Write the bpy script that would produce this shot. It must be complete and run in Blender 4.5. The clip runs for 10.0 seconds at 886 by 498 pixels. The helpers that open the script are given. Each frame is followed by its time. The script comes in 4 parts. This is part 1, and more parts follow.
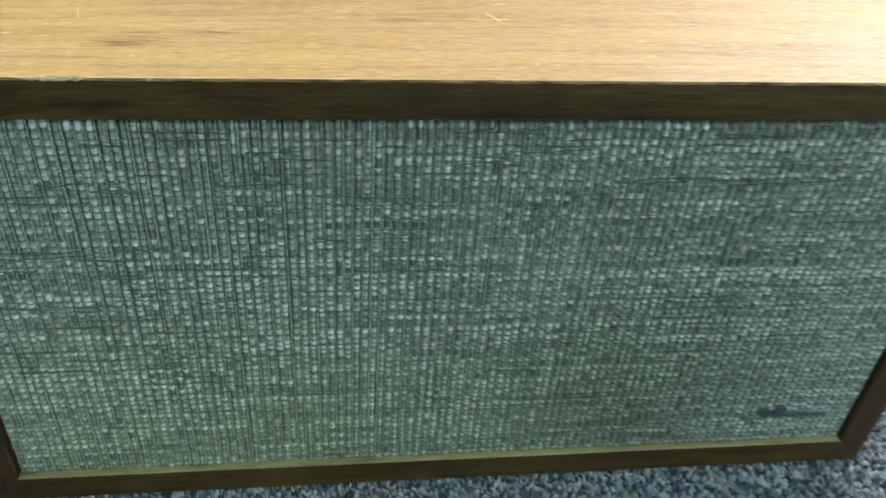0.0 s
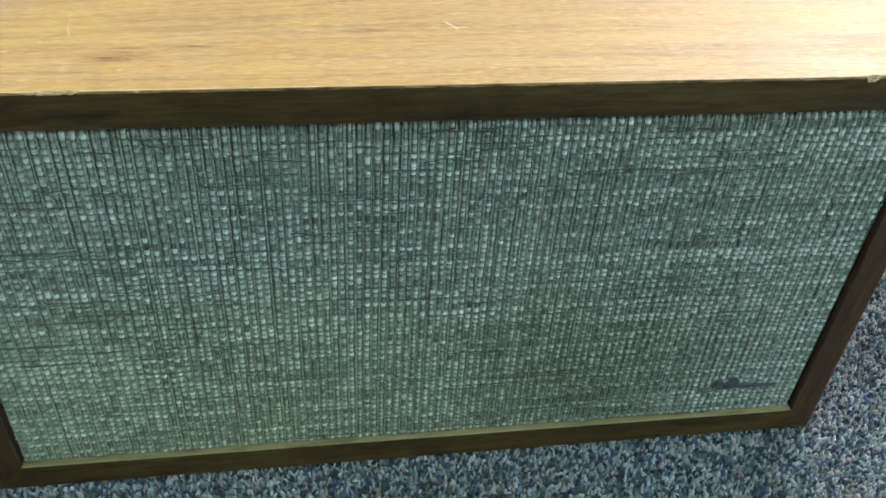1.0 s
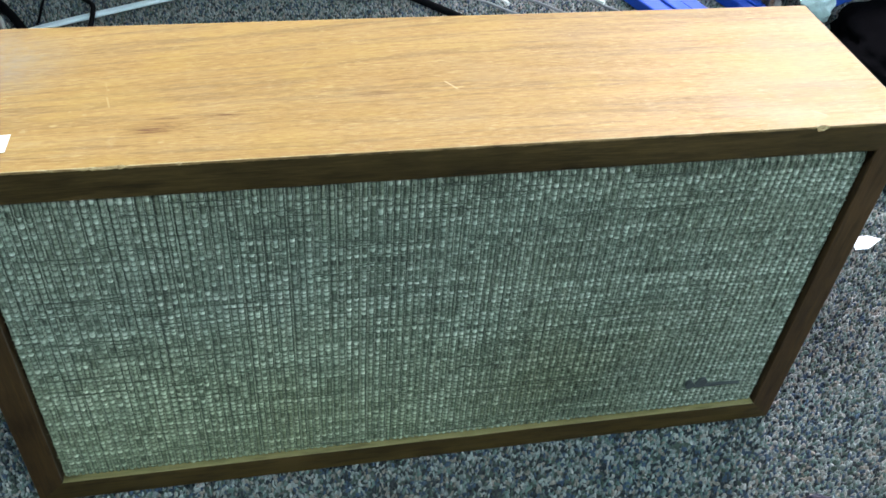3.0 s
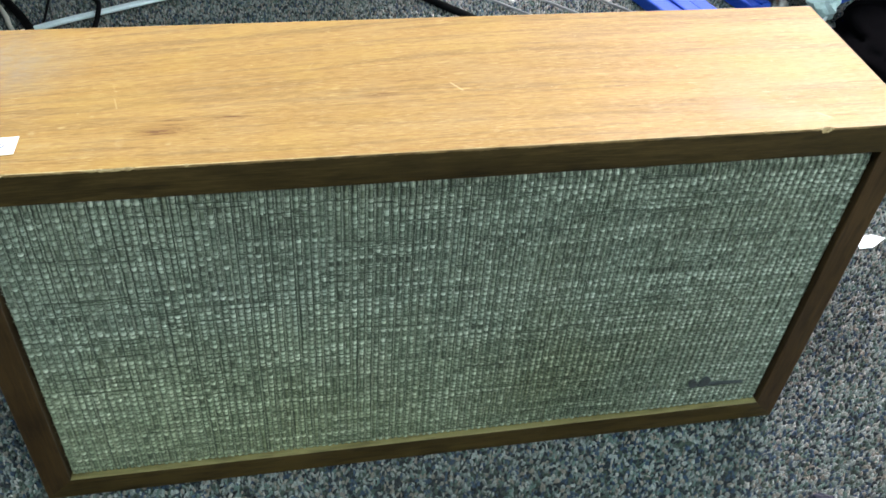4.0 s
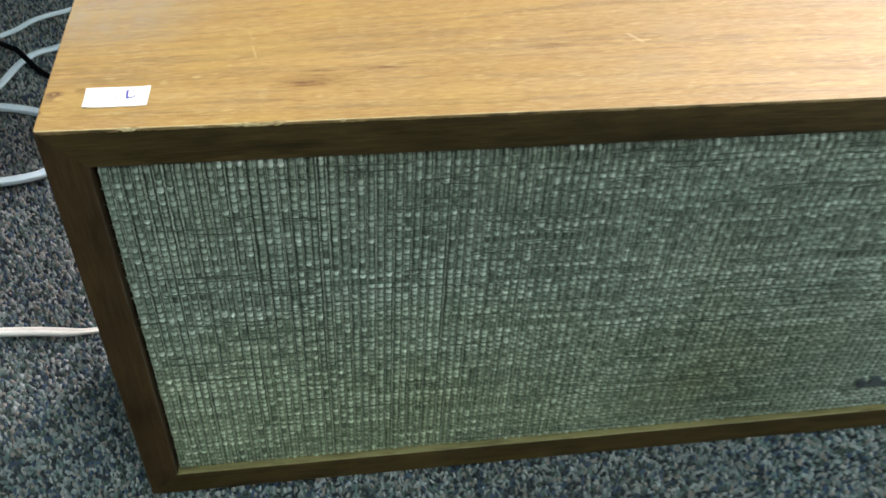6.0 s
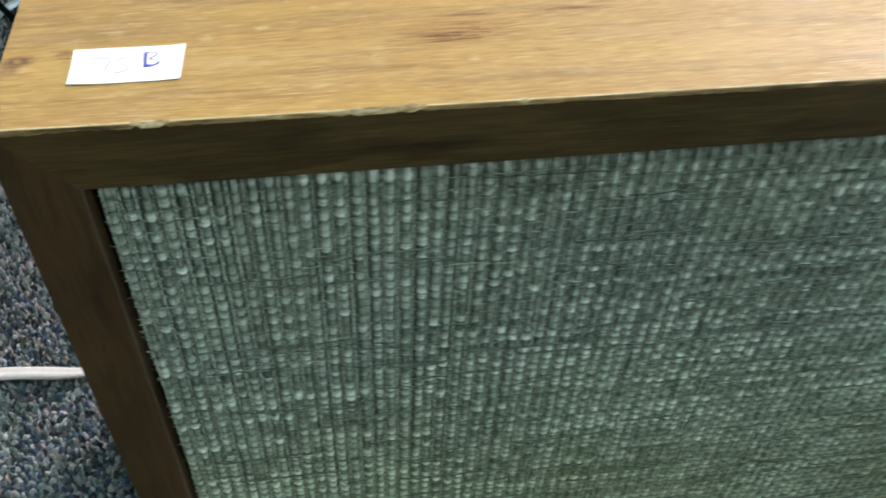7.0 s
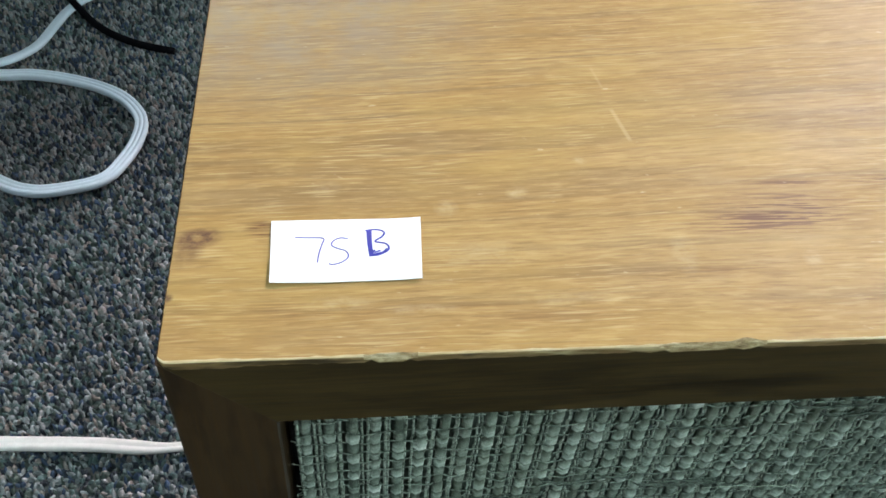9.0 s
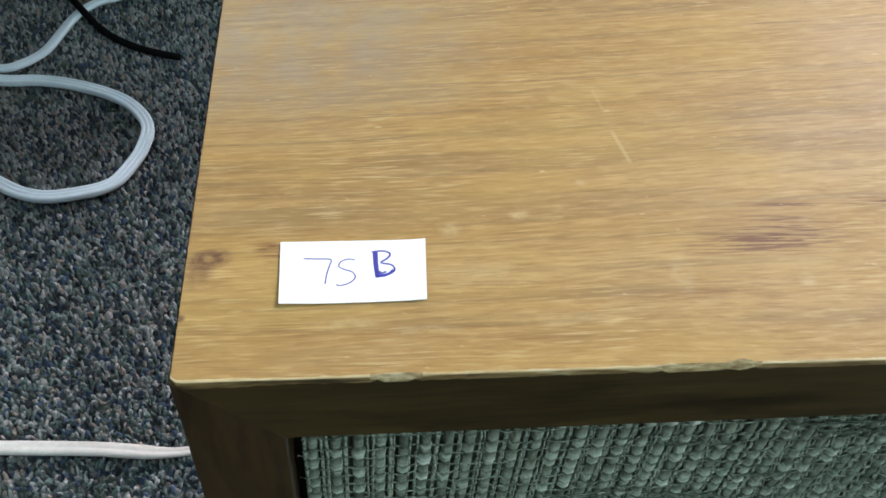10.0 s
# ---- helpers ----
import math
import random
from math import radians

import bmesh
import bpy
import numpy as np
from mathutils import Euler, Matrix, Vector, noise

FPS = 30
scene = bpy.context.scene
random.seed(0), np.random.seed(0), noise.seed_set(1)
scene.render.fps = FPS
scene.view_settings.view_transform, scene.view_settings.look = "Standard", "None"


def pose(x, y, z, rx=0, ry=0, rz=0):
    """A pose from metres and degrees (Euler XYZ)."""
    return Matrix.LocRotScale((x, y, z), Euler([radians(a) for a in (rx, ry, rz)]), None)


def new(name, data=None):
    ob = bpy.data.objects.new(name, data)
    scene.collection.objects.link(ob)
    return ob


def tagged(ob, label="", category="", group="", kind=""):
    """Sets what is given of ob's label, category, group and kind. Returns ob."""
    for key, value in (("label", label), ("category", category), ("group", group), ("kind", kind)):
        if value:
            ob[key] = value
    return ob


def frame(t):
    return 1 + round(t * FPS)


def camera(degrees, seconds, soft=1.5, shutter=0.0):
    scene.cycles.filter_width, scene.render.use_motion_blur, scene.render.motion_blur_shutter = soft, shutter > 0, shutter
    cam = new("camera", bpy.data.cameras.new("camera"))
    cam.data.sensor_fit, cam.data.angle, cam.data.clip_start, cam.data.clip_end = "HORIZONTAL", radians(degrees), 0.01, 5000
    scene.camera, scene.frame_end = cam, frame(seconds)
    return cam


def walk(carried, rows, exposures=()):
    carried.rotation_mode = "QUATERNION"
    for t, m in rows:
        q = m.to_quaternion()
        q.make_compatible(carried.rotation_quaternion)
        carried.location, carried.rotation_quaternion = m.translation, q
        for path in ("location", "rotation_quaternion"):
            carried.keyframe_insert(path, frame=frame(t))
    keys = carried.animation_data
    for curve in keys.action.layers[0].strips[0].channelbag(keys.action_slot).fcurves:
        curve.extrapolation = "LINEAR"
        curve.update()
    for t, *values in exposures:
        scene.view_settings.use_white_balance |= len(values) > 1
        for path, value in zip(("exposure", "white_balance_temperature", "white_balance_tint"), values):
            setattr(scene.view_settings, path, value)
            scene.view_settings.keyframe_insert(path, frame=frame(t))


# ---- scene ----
cam = camera(52.94, 10.0, soft=1.6, shutter=0.5)
ROWS = [
    (0, 0.2212, -0.3615, 0.5177, 49.77, -3.87, -6.05),
    (0.5, 0.2338, -0.3926, 0.5449, 48.64, -4.05, -7.37),
    (1, 0.2246, -0.3957, 0.5422, 49.64, -3.31, -7.86),
    (1.5, 0.2222, -0.3994, 0.5438, 50.15, -3.31, -7.72),
    (2, 0.2293, -0.4053, 0.5567, 49.74, -3.01, -8.87),
    (2.5, 0.2096, -0.4100, 0.6156, 48.20, -3.01, -10.08),
    (2.7, 0.1960, -0.4080, 0.6170, 47.50, -3.70, -10.50),
    (3.8, 0.1910, -0.4060, 0.6226, 47.01, -3.96, -10.40),
    (4, 0.1917, -0.4059, 0.6229, 46.85, -3.74, -10.27),
    (4.5, 0.1812, -0.4036, 0.6124, 46.45, -3.46, -9.87),
    (5, 0.1612, -0.3908, 0.6091, 46.44, -2.64, -9.08),
    (5.2, 0.1546, -0.3875, 0.6072, 46.74, -2.29, -8.63),
    (6.3, 0.1198, -0.2964, 0.5234, 45.89, -2.83, -7.87),
    (6.5, 0.1137, -0.2463, 0.4913, 45.65, -2.57, -7.94),
    (7, 0.0854, -0.1892, 0.4599, 43.17, -2.20, -8.33),
    (7.5, 0.0565, -0.1405, 0.4398, 40.46, -1.95, -8.14),
    (8, 0.0455, -0.1209, 0.4442, 40.38, -2.42, -7.02),
    (8.5, 0.0366, -0.1015, 0.4512, 40.76, -3.26, -5.57),
    (9, 0.0355, -0.0919, 0.4481, 41.03, -3.53, -4.84),
    (9.5, 0.0339, -0.0917, 0.4497, 40.82, -3.44, -4.59),
    (10, 0.0348, -0.0918, 0.4548, 41.01, -3.53, -4.56),
]
EXPOSURES = [(0, 0.83, 5780, 6), (2.4, 0.84, 5740, 6), (3.8, 0.86, 6350, 9), (5.2, 0.80, 6560, 9), (6.5, 0.58, 6350, 9), (7.5, 0.58, 6100, 8), (8.5, 0.52, 6050, 8), (10, 0.22, 6050, 8)]
walk(cam, [(r[0], pose(*r[1:])) for r in ROWS], EXPOSURES)

# ---- world ----
world = bpy.data.worlds.new("world")
world.use_nodes = True
world.node_tree.nodes["Background"].inputs["Color"].default_value = (0.5, 0.52, 0.55, 1)
world.node_tree.nodes["Background"].inputs["Strength"].default_value = 0.05
scene.world = world
LIGHT = 26.0  # strength of the ceiling panels


# ---- materials ----
class Mat:
    """A node material with a short way to add nodes."""

    def __init__(self, name):
        self.m = bpy.data.materials.new(name)
        self.m.use_nodes = True
        self.t = self.m.node_tree
        self.bsdf = self.t.nodes["Principled BSDF"]

    def put(self, socket, value):
        if isinstance(value, bpy.types.NodeSocket):
            self.t.links.new(value, socket)
        else:
            socket.default_value = value

    def node(self, kind, out=0, props=(), **inputs):
        n = self.t.nodes.new(kind)
        for k, v in props:
            if k == "operation":
                n.operation = v
            elif k == "blend_type":
                n.blend_type = v
            elif k == "data_type":
                n.data_type = v
        for k, v in inputs.items():
            self.put(n.inputs[int(k[1:])] if k[0] == "i" and k[1:].isdigit() else n.inputs[k], v)
        return n.outputs[out]

    def math(self, op, a, b=0.0, c=0.0):
        return self.node("ShaderNodeMath", props=(("operation", op),), i0=a, i1=b, i2=c)

    def mapping(self, vec, scale, loc=(0, 0, 0), rot=(0, 0, 0)):
        n = self.t.nodes.new("ShaderNodeMapping")
        self.put(n.inputs["Vector"], vec)
        n.inputs["Scale"].default_value = scale
        n.inputs["Location"].default_value = loc
        n.inputs["Rotation"].default_value = rot
        return n.outputs[0]

    def noise(self, vec, scale, detail=4.0, rough=0.55, dist=0.0):
        return self.node("ShaderNodeTexNoise", Vector=vec, Scale=scale, Detail=detail, Roughness=rough, Distortion=dist)

    def ramp(self, fac, stops, constant=False):
        n = self.t.nodes.new("ShaderNodeValToRGB")
        self.put(n.inputs[0], fac)
        el = n.color_ramp.elements
        while len(el) < len(stops):
            el.new(0.5)
        if constant:
            n.color_ramp.interpolation = "CONSTANT"
        for e, (p, c) in zip(el, stops):
            e.position = p
            e.color = (*c, 1) if len(c) == 3 else c
        return n.outputs[0]

    def grey(self, fac, lo, hi, a=0.0, b=1.0):
        n = self.t.nodes.new("ShaderNodeMapRange")
        self.put(n.inputs[0], fac)
        for i, v in enumerate((lo, hi, a, b)):
            n.inputs[i + 1].default_value = v
        return n.outputs[0]

    def mix(self, fac, a, b, mode="MIX"):
        n = self.t.nodes.new("ShaderNodeMix")
        n.data_type, n.blend_type = "RGBA", mode
        self.put(n.inputs[0], fac)
        for sock, v in ((n.inputs[6], a), (n.inputs[7], b)):
            self.put(sock, (*v, 1) if isinstance(v, tuple) and len(v) == 3 else v)
        return n.outputs[2]

    def bump(self, height, strength, distance):
        n = self.t.nodes.new("ShaderNodeBump")
        n.inputs["Strength"].default_value = strength
        n.inputs["Distance"].default_value = distance
        self.put(n.inputs["Height"], height)
        return n.outputs[0]

    def coords(self, kind="Object"):
        return self.t.nodes.new("ShaderNodeTexCoord").outputs[kind]

    def place(self):
        return self.t.nodes.new("ShaderNodeNewGeometry").outputs["Position"]

    def island(self):
        return self.t.nodes.new("ShaderNodeNewGeometry").outputs["Random Per Island"]

    def done(self, color, rough=0.5, normal=None, metal=0.0, spec=0.5, coat=0.0):
        self.put(self.bsdf.inputs["Base Color"], (*color, 1) if isinstance(color, tuple) and len(color) == 3 else color)
        self.put(self.bsdf.inputs["Roughness"], rough)
        self.put(self.bsdf.inputs["Metallic"], metal)
        self.put(self.bsdf.inputs["Specular IOR Level"], spec)
        self.put(self.bsdf.inputs["Coat Weight"], coat)
        if normal is not None:
            self.put(self.bsdf.inputs["Normal"], normal)
        return self.m


W, H, D, T = 0.600, 0.312, 0.154, 0.022  # the loudspeaker cabinet: width, height, depth, board
TS = 0.0202  # the uprights


def wood(name, stops, axis, rough, shine=0.28):
    """Oiled veneer whose grain runs along x (axis 0) or z (axis 2)."""
    k = Mat(name)
    p = k.place()
    stretch = (6.0, 70.0, 70.0) if axis == 0 else (60.0, 60.0, 3.0)
    fine = (55.0, 1000.0, 1000.0) if axis == 0 else (850.0, 850.0, 26.0)
    pores = (60.0, 1700.0, 1700.0) if axis == 0 else (1700.0, 1700.0, 60.0)
    warp = k.noise(k.mapping(p, (6, 14, 14)), 1.0, 2)
    bent = k.node("ShaderNodeVectorMath", props=(("operation", "ADD"),), i0=p,
                  i1=k.node("ShaderNodeCombineXYZ", X=0.0, Y=k.grey(warp, 0, 1, -0.004, 0.004), Z=k.grey(warp, 0, 1, -0.004, 0.004) if axis == 0 else 0.0))
    broad = k.noise(k.mapping(bent, stretch), 1.0, 5, 0.6)
    thin = k.noise(k.mapping(bent, fine), 1.0, 3, 0.6)
    pore = k.noise(k.mapping(bent, pores), 1.0, 2, 0.5)
    g = k.math("ADD", k.math("MULTIPLY", broad, 0.5), k.math("MULTIPLY", thin, 0.5))
    col = k.ramp(k.grey(g, 0.32, 0.68, 0.29, 0.71), stops)
    col = k.mix(k.grey(pore, 0.54, 0.68, 0, 0.20), col, tuple(c * 0.5 for c in stops[0][1]))
    vein = k.noise(k.mapping(bent, (11.0, 300.0, 300.0) if axis == 0 else (300.0, 300.0, 11.0)), 1.0, 4, 0.6)
    col = k.mix(k.grey(vein, 0.56, 0.67, 0, 0.24), col, (stops[0][1][0] * 0.72, stops[0][1][1] * 0.78, stops[0][1][2] * 0.66))
    blotch = k.noise(k.mapping(p, (9, 16, 16)), 1.0, 3)
    col = k.mix(k.grey(blotch, 0.35, 0.7, 0, 0.55), col, tuple(c * 1.1 for c in stops[-1][1]))
    smear = k.noise(k.mapping(p, (28, 160, 160) if axis == 0 else (160, 160, 28)), 1.0, 3, 0.6)
    col = k.mix(k.grey(smear, 0.50, 0.68, 0, 0.6), col, tuple(c * 0.6 for c in stops[0][1]))
    r = k.grey(thin, 0.3, 0.7, rough - 0.06, rough + 0.08)
    h = k.math("ADD", k.math("MULTIPLY", thin, 0.6), k.math("MULTIPLY", pore, -0.4))
    return k.done(col, r, k.bump(h, 0.12, 0.0004), spec=shine)



def veneer():
    """The golden walnut of the top: long grain that fans out slightly, with knots, stains, rubs and scratches."""
    k = Mat("golden_walnut_veneer")
    p = k.place()
    sep = k.t.nodes.new("ShaderNodeSeparateXYZ")
    k.put(sep.inputs[0], p)
    x, y = sep.outputs[0], sep.outputs[1]
    fan = k.math("MULTIPLY", k.math("MULTIPLY", y, 0.9), k.math("SMOOTH_MIN", x, 0.28, 0.2))
    wave = k.grey(k.noise(k.mapping(p, (7, 22, 1)), 1.0, 3, 0.5), 0, 1, -0.0028, 0.0028)
    g = k.node("ShaderNodeCombineXYZ", X=x, Y=k.math("ADD", k.math("SUBTRACT", y, fan), wave), Z=0.0)

    def grain(along, across, detail=3, rough=0.55):
        return k.noise(k.mapping(g, (along, across, 1)), 1.0, detail, rough)

    broad = grain(2.0, 60, 4, 0.6)
    col = k.ramp(broad, [(0.32, (0.308, 0.186, 0.070)), (0.46, (0.352, 0.220, 0.084)), (0.56, (0.386, 0.248, 0.098)), (0.70, (0.425, 0.280, 0.118))])
    # grey-brown growth lines, long and soft, under a fine short figure
    line = grain(3.0, 120, 5, 0.65)
    col = k.mix(k.grey(line, 0.535, 0.64, 0, 0.62), col, (0.215, 0.142, 0.070))
    col = k.mix(k.grey(line, 0.47, 0.36, 0, 0.22), col, (0.470, 0.300, 0.108))
    # long narrow rings
    vein = k.math("ABSOLUTE", k.math("SUBTRACT", grain(1.4, 62, 2, 0.45), 0.5))
    ring = k.math("MULTIPLY", k.grey(vein, 0.004, 0.026, 0.62, 0.0), k.grey(grain(24, 330, 3), 0.36, 0.60, 0.35, 1.0))
    col = k.mix(ring, col, (0.200, 0.128, 0.066))
    thin = grain(16, 560, 4, 0.65)
    col = k.mix(k.grey(thin, 0.53, 0.64, 0, 0.28), col, (0.215, 0.132, 0.060))
    col = k.mix(k.grey(thin, 0.46, 0.35, 0, 0.20), col, (0.500, 0.345, 0.145))
    fine = grain(120, 1300, 3, 0.6)
    col = k.mix(k.grey(fine, 0.54, 0.63, 0, 0.36), col, (0.230, 0.140, 0.064))
    col = k.mix(k.grey(fine, 0.46, 0.36, 0, 0.34), col, (0.545, 0.385, 0.170))
    # pores and short pale flecks
    pore = grain(95, 1900, 2, 0.5)
    col = k.mix(k.grey(pore, 0.57, 0.64, 0, 0.34), col, (0.170, 0.090, 0.040))
    fleck = grain(85, 1700, 2, 0.5)
    worn = k.noise(k.mapping(p, (38, 55, 1)), 1.0, 3, 0.6)
    col = k.mix(k.math("MULTIPLY", k.grey(fleck, 0.56, 0.66), k.grey(worn, 0.44, 0.62, 0.10, 0.55)), col, (0.580, 0.450, 0.240))
    # soft yellow and grey patches of old oil
    patch = k.noise(k.mapping(p, (16, 48, 1)), 1.0, 4, 0.6)
    col = k.mix(k.grey(patch, 0.50, 0.66, 0, 0.30), col, (0.455, 0.305, 0.090))
    col = k.mix(k.grey(patch, 0.46, 0.32, 0, 0.26), col, (0.345, 0.250, 0.140))
    soft = k.noise(k.mapping(p, (120, 160, 1)), 1.0, 3, 0.6)
    mottle = k.noise(k.mapping(p, (150, 400, 1)), 1.0, 3, 0.6)
    col = k.mix(k.grey(mottle, 0.52, 0.68, 0, 0.16), col, (0.490, 0.340, 0.140))
    col = k.mix(k.grey(mottle, 0.47, 0.33, 0, 0.18), col, (0.290, 0.180, 0.072))
    ragged = k.noise(k.mapping(p, (260, 420, 1)), 1.0, 4, 0.65)

    def oval(cx, cy, rx, ry, slope=0.0):
        dx = k.math("DIVIDE", k.math("SUBTRACT", x, cx), rx)
        yy = k.math("SUBTRACT", k.math("SUBTRACT", y, cy), k.math("MULTIPLY", k.math("SUBTRACT", x, cx), slope))
        dy = k.math("DIVIDE", yy, ry)
        d = k.math("SQRT", k.math("ADD", k.math("MULTIPLY", dx, dx), k.math("MULTIPLY", dy, dy)))
        return k.grey(d, 0.40, 1.1, 1.0, 0.0)

    # dark knots: bundles of thin reddish-brown streaks
    streak = k.noise(k.mapping(p, (75, 1900, 1), rot=(0, 0, 0.03)), 1.0, 3, 0.6)
    for cx, cy, rx, ry, sl, amt in (
        (0.1305, 0.0345, 0.0190, 0.0070, 0.02, 1.0), (0.1200, 0.0310, 0.0160, 0.0034, 0.05, 0.8), (0.1620, 0.0438, 0.0180, 0.0022, 0.03, 0.95), (0.1330, 0.0430, 0.0120, 0.0012, 0.03, 0.8),
        (0.2560, 0.0598, 0.0140, 0.0036, 0.03, 1.0), (0.2800, 0.0755, 0.0220, 0.0022, 0.12, 0.6), (0.0172, 0.0318, 0.0036, 0.0028, 0.0, 1.0),
        (0.0300, 0.0110, 0.0300, 0.0030, 0.0, 0.35), (0.1060, 0.0180, 0.0220, 0.0020, 0.0, 0.4), (0.0760, 0.0085, 0.0260, 0.0016, 0.0, 0.3), (0.1540, 0.0225, 0.0060, 0.0012, -0.2, 0.7),
        (0.4300, 0.1250, 0.0600, 0.0050, 0.05, 0.4)):
        inside = oval(cx, cy, rx, ry, sl)
        col = k.mix(k.math("MULTIPLY", inside, 0.15 * amt), col, (0.250, 0.130, 0.060))
        col = k.mix(k.math("MULTIPLY", inside, k.grey(streak, 0.49, 0.55, 0.0, amt * 0.95)), col, (0.135, 0.066, 0.036))
    # a spilt stain by the end, ragged and purplish
    for cx, cy, rx, ry, sl, amt in ((0.0048, 0.0300, 0.0052, 0.0030, 0.12, 0.95), (0.0030, 0.0262, 0.0034, 0.0044, 0.3, 0.55), (0.0006, 0.0150, 0.0011, 0.0012, 0.0, 0.8)):
        col = k.mix(k.math("MULTIPLY", oval(cx, cy, rx, ry, sl), k.grey(ragged, 0.36, 0.58, 0.25, amt)), col, (0.105, 0.052, 0.040))
    # pale rubs
    for cx, cy, rx, ry, sl, amt in (
        (0.0713, 0.0411, 0.0026, 0.0020, 0.0, 0.7), (0.0555, 0.0370, 0.0028, 0.0026, 0.0, 0.55), (0.0630, 0.0240, 0.0120, 0.0040, 0.0, 0.35), (0.1310, 0.0205, 0.0022, 0.0026, 0.0, 0.5),
        (0.1040, 0.0230, 0.0030, 0.0060, 0.0, 0.4), (0.0870, 0.0510, 0.0018, 0.0013, 0.0, 0.6), (0.0480, 0.0105, 0.0080, 0.0014, 0.0, 0.5), (0.0330, 0.0125, 0.0070, 0.0022, 0.0, 0.45),
        (0.1570, 0.0370, 0.0060, 0.0020, 0.0, 0.45), (0.1600, 0.0130, 0.0090, 0.0030, 0.0, 0.3), (0.0780, 0.0120, 0.0120, 0.0020, 0.0, 0.3), (0.0300, 0.0440, 0.0040, 0.0018, 0.0, 0.35),
        # the last two paint the pale glare of the far corner
        (0.5350, 0.0120, 0.0060, 0.0060, 0.3, 0.3), (0.0180, 0.1120, 0.0200, 0.0090, 0.5, 0.28), (0.0420, 0.1190, 0.0340, 0.0030, 0.06, 0.22)):
        col = k.mix(k.math("MULTIPLY", oval(cx, cy, rx, ry, sl), k.grey(ragged, 0.36, 0.66, 0.0, amt * 0.8)), col, (0.560, 0.450, 0.270))
    # scratches
    for ax, ay, bx, by, wd, amt in ((0.0979, 0.0690, 0.1003, 0.0570, 0.0007, 0.20), (0.3030, 0.0708, 0.3103, 0.0605, 0.0009, 0.42), (0.5330, 0.0180, 0.5420, 0.0110, 0.0006, 0.35),
                                    (0.0960, 0.0850, 0.0975, 0.0760, 0.0005, 0.10), (0.2150, 0.0950, 0.2190, 0.1010, 0.0004, 0.16)):
        ln = math.hypot(bx - ax, by - ay)
        ux, uy = (bx - ax) / ln, (by - ay) / ln
        rx_, ry_ = k.math("SUBTRACT", x, ax), k.math("SUBTRACT", y, ay)
        along = k.math("ADD", k.math("MULTIPLY", rx_, ux), k.math("MULTIPLY", ry_, uy))
        across = k.math("ABSOLUTE", k.math("SUBTRACT", k.math("MULTIPLY", rx_, uy), k.math("MULTIPLY", ry_, ux)))
        inside = k.math("MULTIPLY", k.grey(across, wd * 0.4, wd, amt, 0.0), k.math("MULTIPLY", k.grey(along, 0, 0.001), k.grey(along, ln - 0.001, ln, 1.0, 0.0)))
        col = k.mix(inside, col, (0.74, 0.58, 0.36))
    nick = k.noise(k.mapping(p, (260, 700, 1)), 1.0, 1)
    col = k.mix(k.grey(nick, 0.76, 0.81, 0, 0.45), col, (0.62, 0.50, 0.33))
    # a grey haze at the far corner: glare and dimmer light painted in
    corner_haze = k.math("MULTIPLY", oval(0.016, 0.112, 0.062, 0.046, 0.0), k.grey(soft, 0.3, 0.65, 0.16, 0.58))
    col = k.mix(corner_haze, col, (0.285, 0.258, 0.228))
    col = k.mix(1.0, col, (0.955, 0.945, 0.910), "MULTIPLY")
    r = k.math("ADD", k.grey(thin, 0.3, 0.7, 0.46, 0.56), k.grey(worn, 0.35, 0.65, -0.03, 0.07))
    h = k.math("ADD", k.math("MULTIPLY", thin, 0.6), k.math("MULTIPLY", pore, -0.5))
    return k.done(col, r, k.bump(h, 0.16, 0.0004), spec=0.11)


M_TOP = veneer()
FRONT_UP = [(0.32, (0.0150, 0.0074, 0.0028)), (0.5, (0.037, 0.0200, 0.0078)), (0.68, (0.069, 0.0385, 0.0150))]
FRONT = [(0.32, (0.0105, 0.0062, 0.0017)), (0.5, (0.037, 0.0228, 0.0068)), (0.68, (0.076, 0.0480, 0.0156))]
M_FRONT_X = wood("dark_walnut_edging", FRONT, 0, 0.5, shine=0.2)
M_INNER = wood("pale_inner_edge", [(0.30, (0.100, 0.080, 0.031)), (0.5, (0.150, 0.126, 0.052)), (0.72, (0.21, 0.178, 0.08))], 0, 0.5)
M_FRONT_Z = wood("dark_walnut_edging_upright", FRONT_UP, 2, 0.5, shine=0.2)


# left upright's inner rim: the light it catches is put into its colour
M_RIM = wood("lit_inner_rim", [(0.32, (0.03, 0.023, 0.016)), (0.5, (0.055, 0.043, 0.032)), (0.68, (0.085, 0.068, 0.052))], 2, 0.5, shine=0.2)


def worn_lit_edge():
    k = Mat("worn_highlit_edge")
    p = k.place()
    n = k.noise(k.mapping(p, (90, 500, 500)), 1.0, 4, 0.7)
    big = k.noise(k.mapping(p, (35, 35, 35)), 1.0, 2)
    # rubbed raw wood, with the arris highlight painted into the cream
    col = k.ramp(n, [(0.3, (0.34, 0.23, 0.10)), (0.5, (0.55, 0.42, 0.22)), (0.7, (0.74, 0.63, 0.42))])
    sep = k.t.nodes.new("ShaderNodeSeparateXYZ")
    k.put(sep.inputs[0], p)
    worn = k.math("ADD", big, k.grey(sep.outputs[0], 0.05, 0.30, -0.10, 0.10))
    col = k.mix(k.grey(worn, 0.46, 0.60, 0, 0.85), col, (0.34, 0.22, 0.09))
    return k.done(col, k.grey(n, 0.3, 0.7, 0.28, 0.5), k.bump(n, 0.5, 0.0005), spec=0.5)


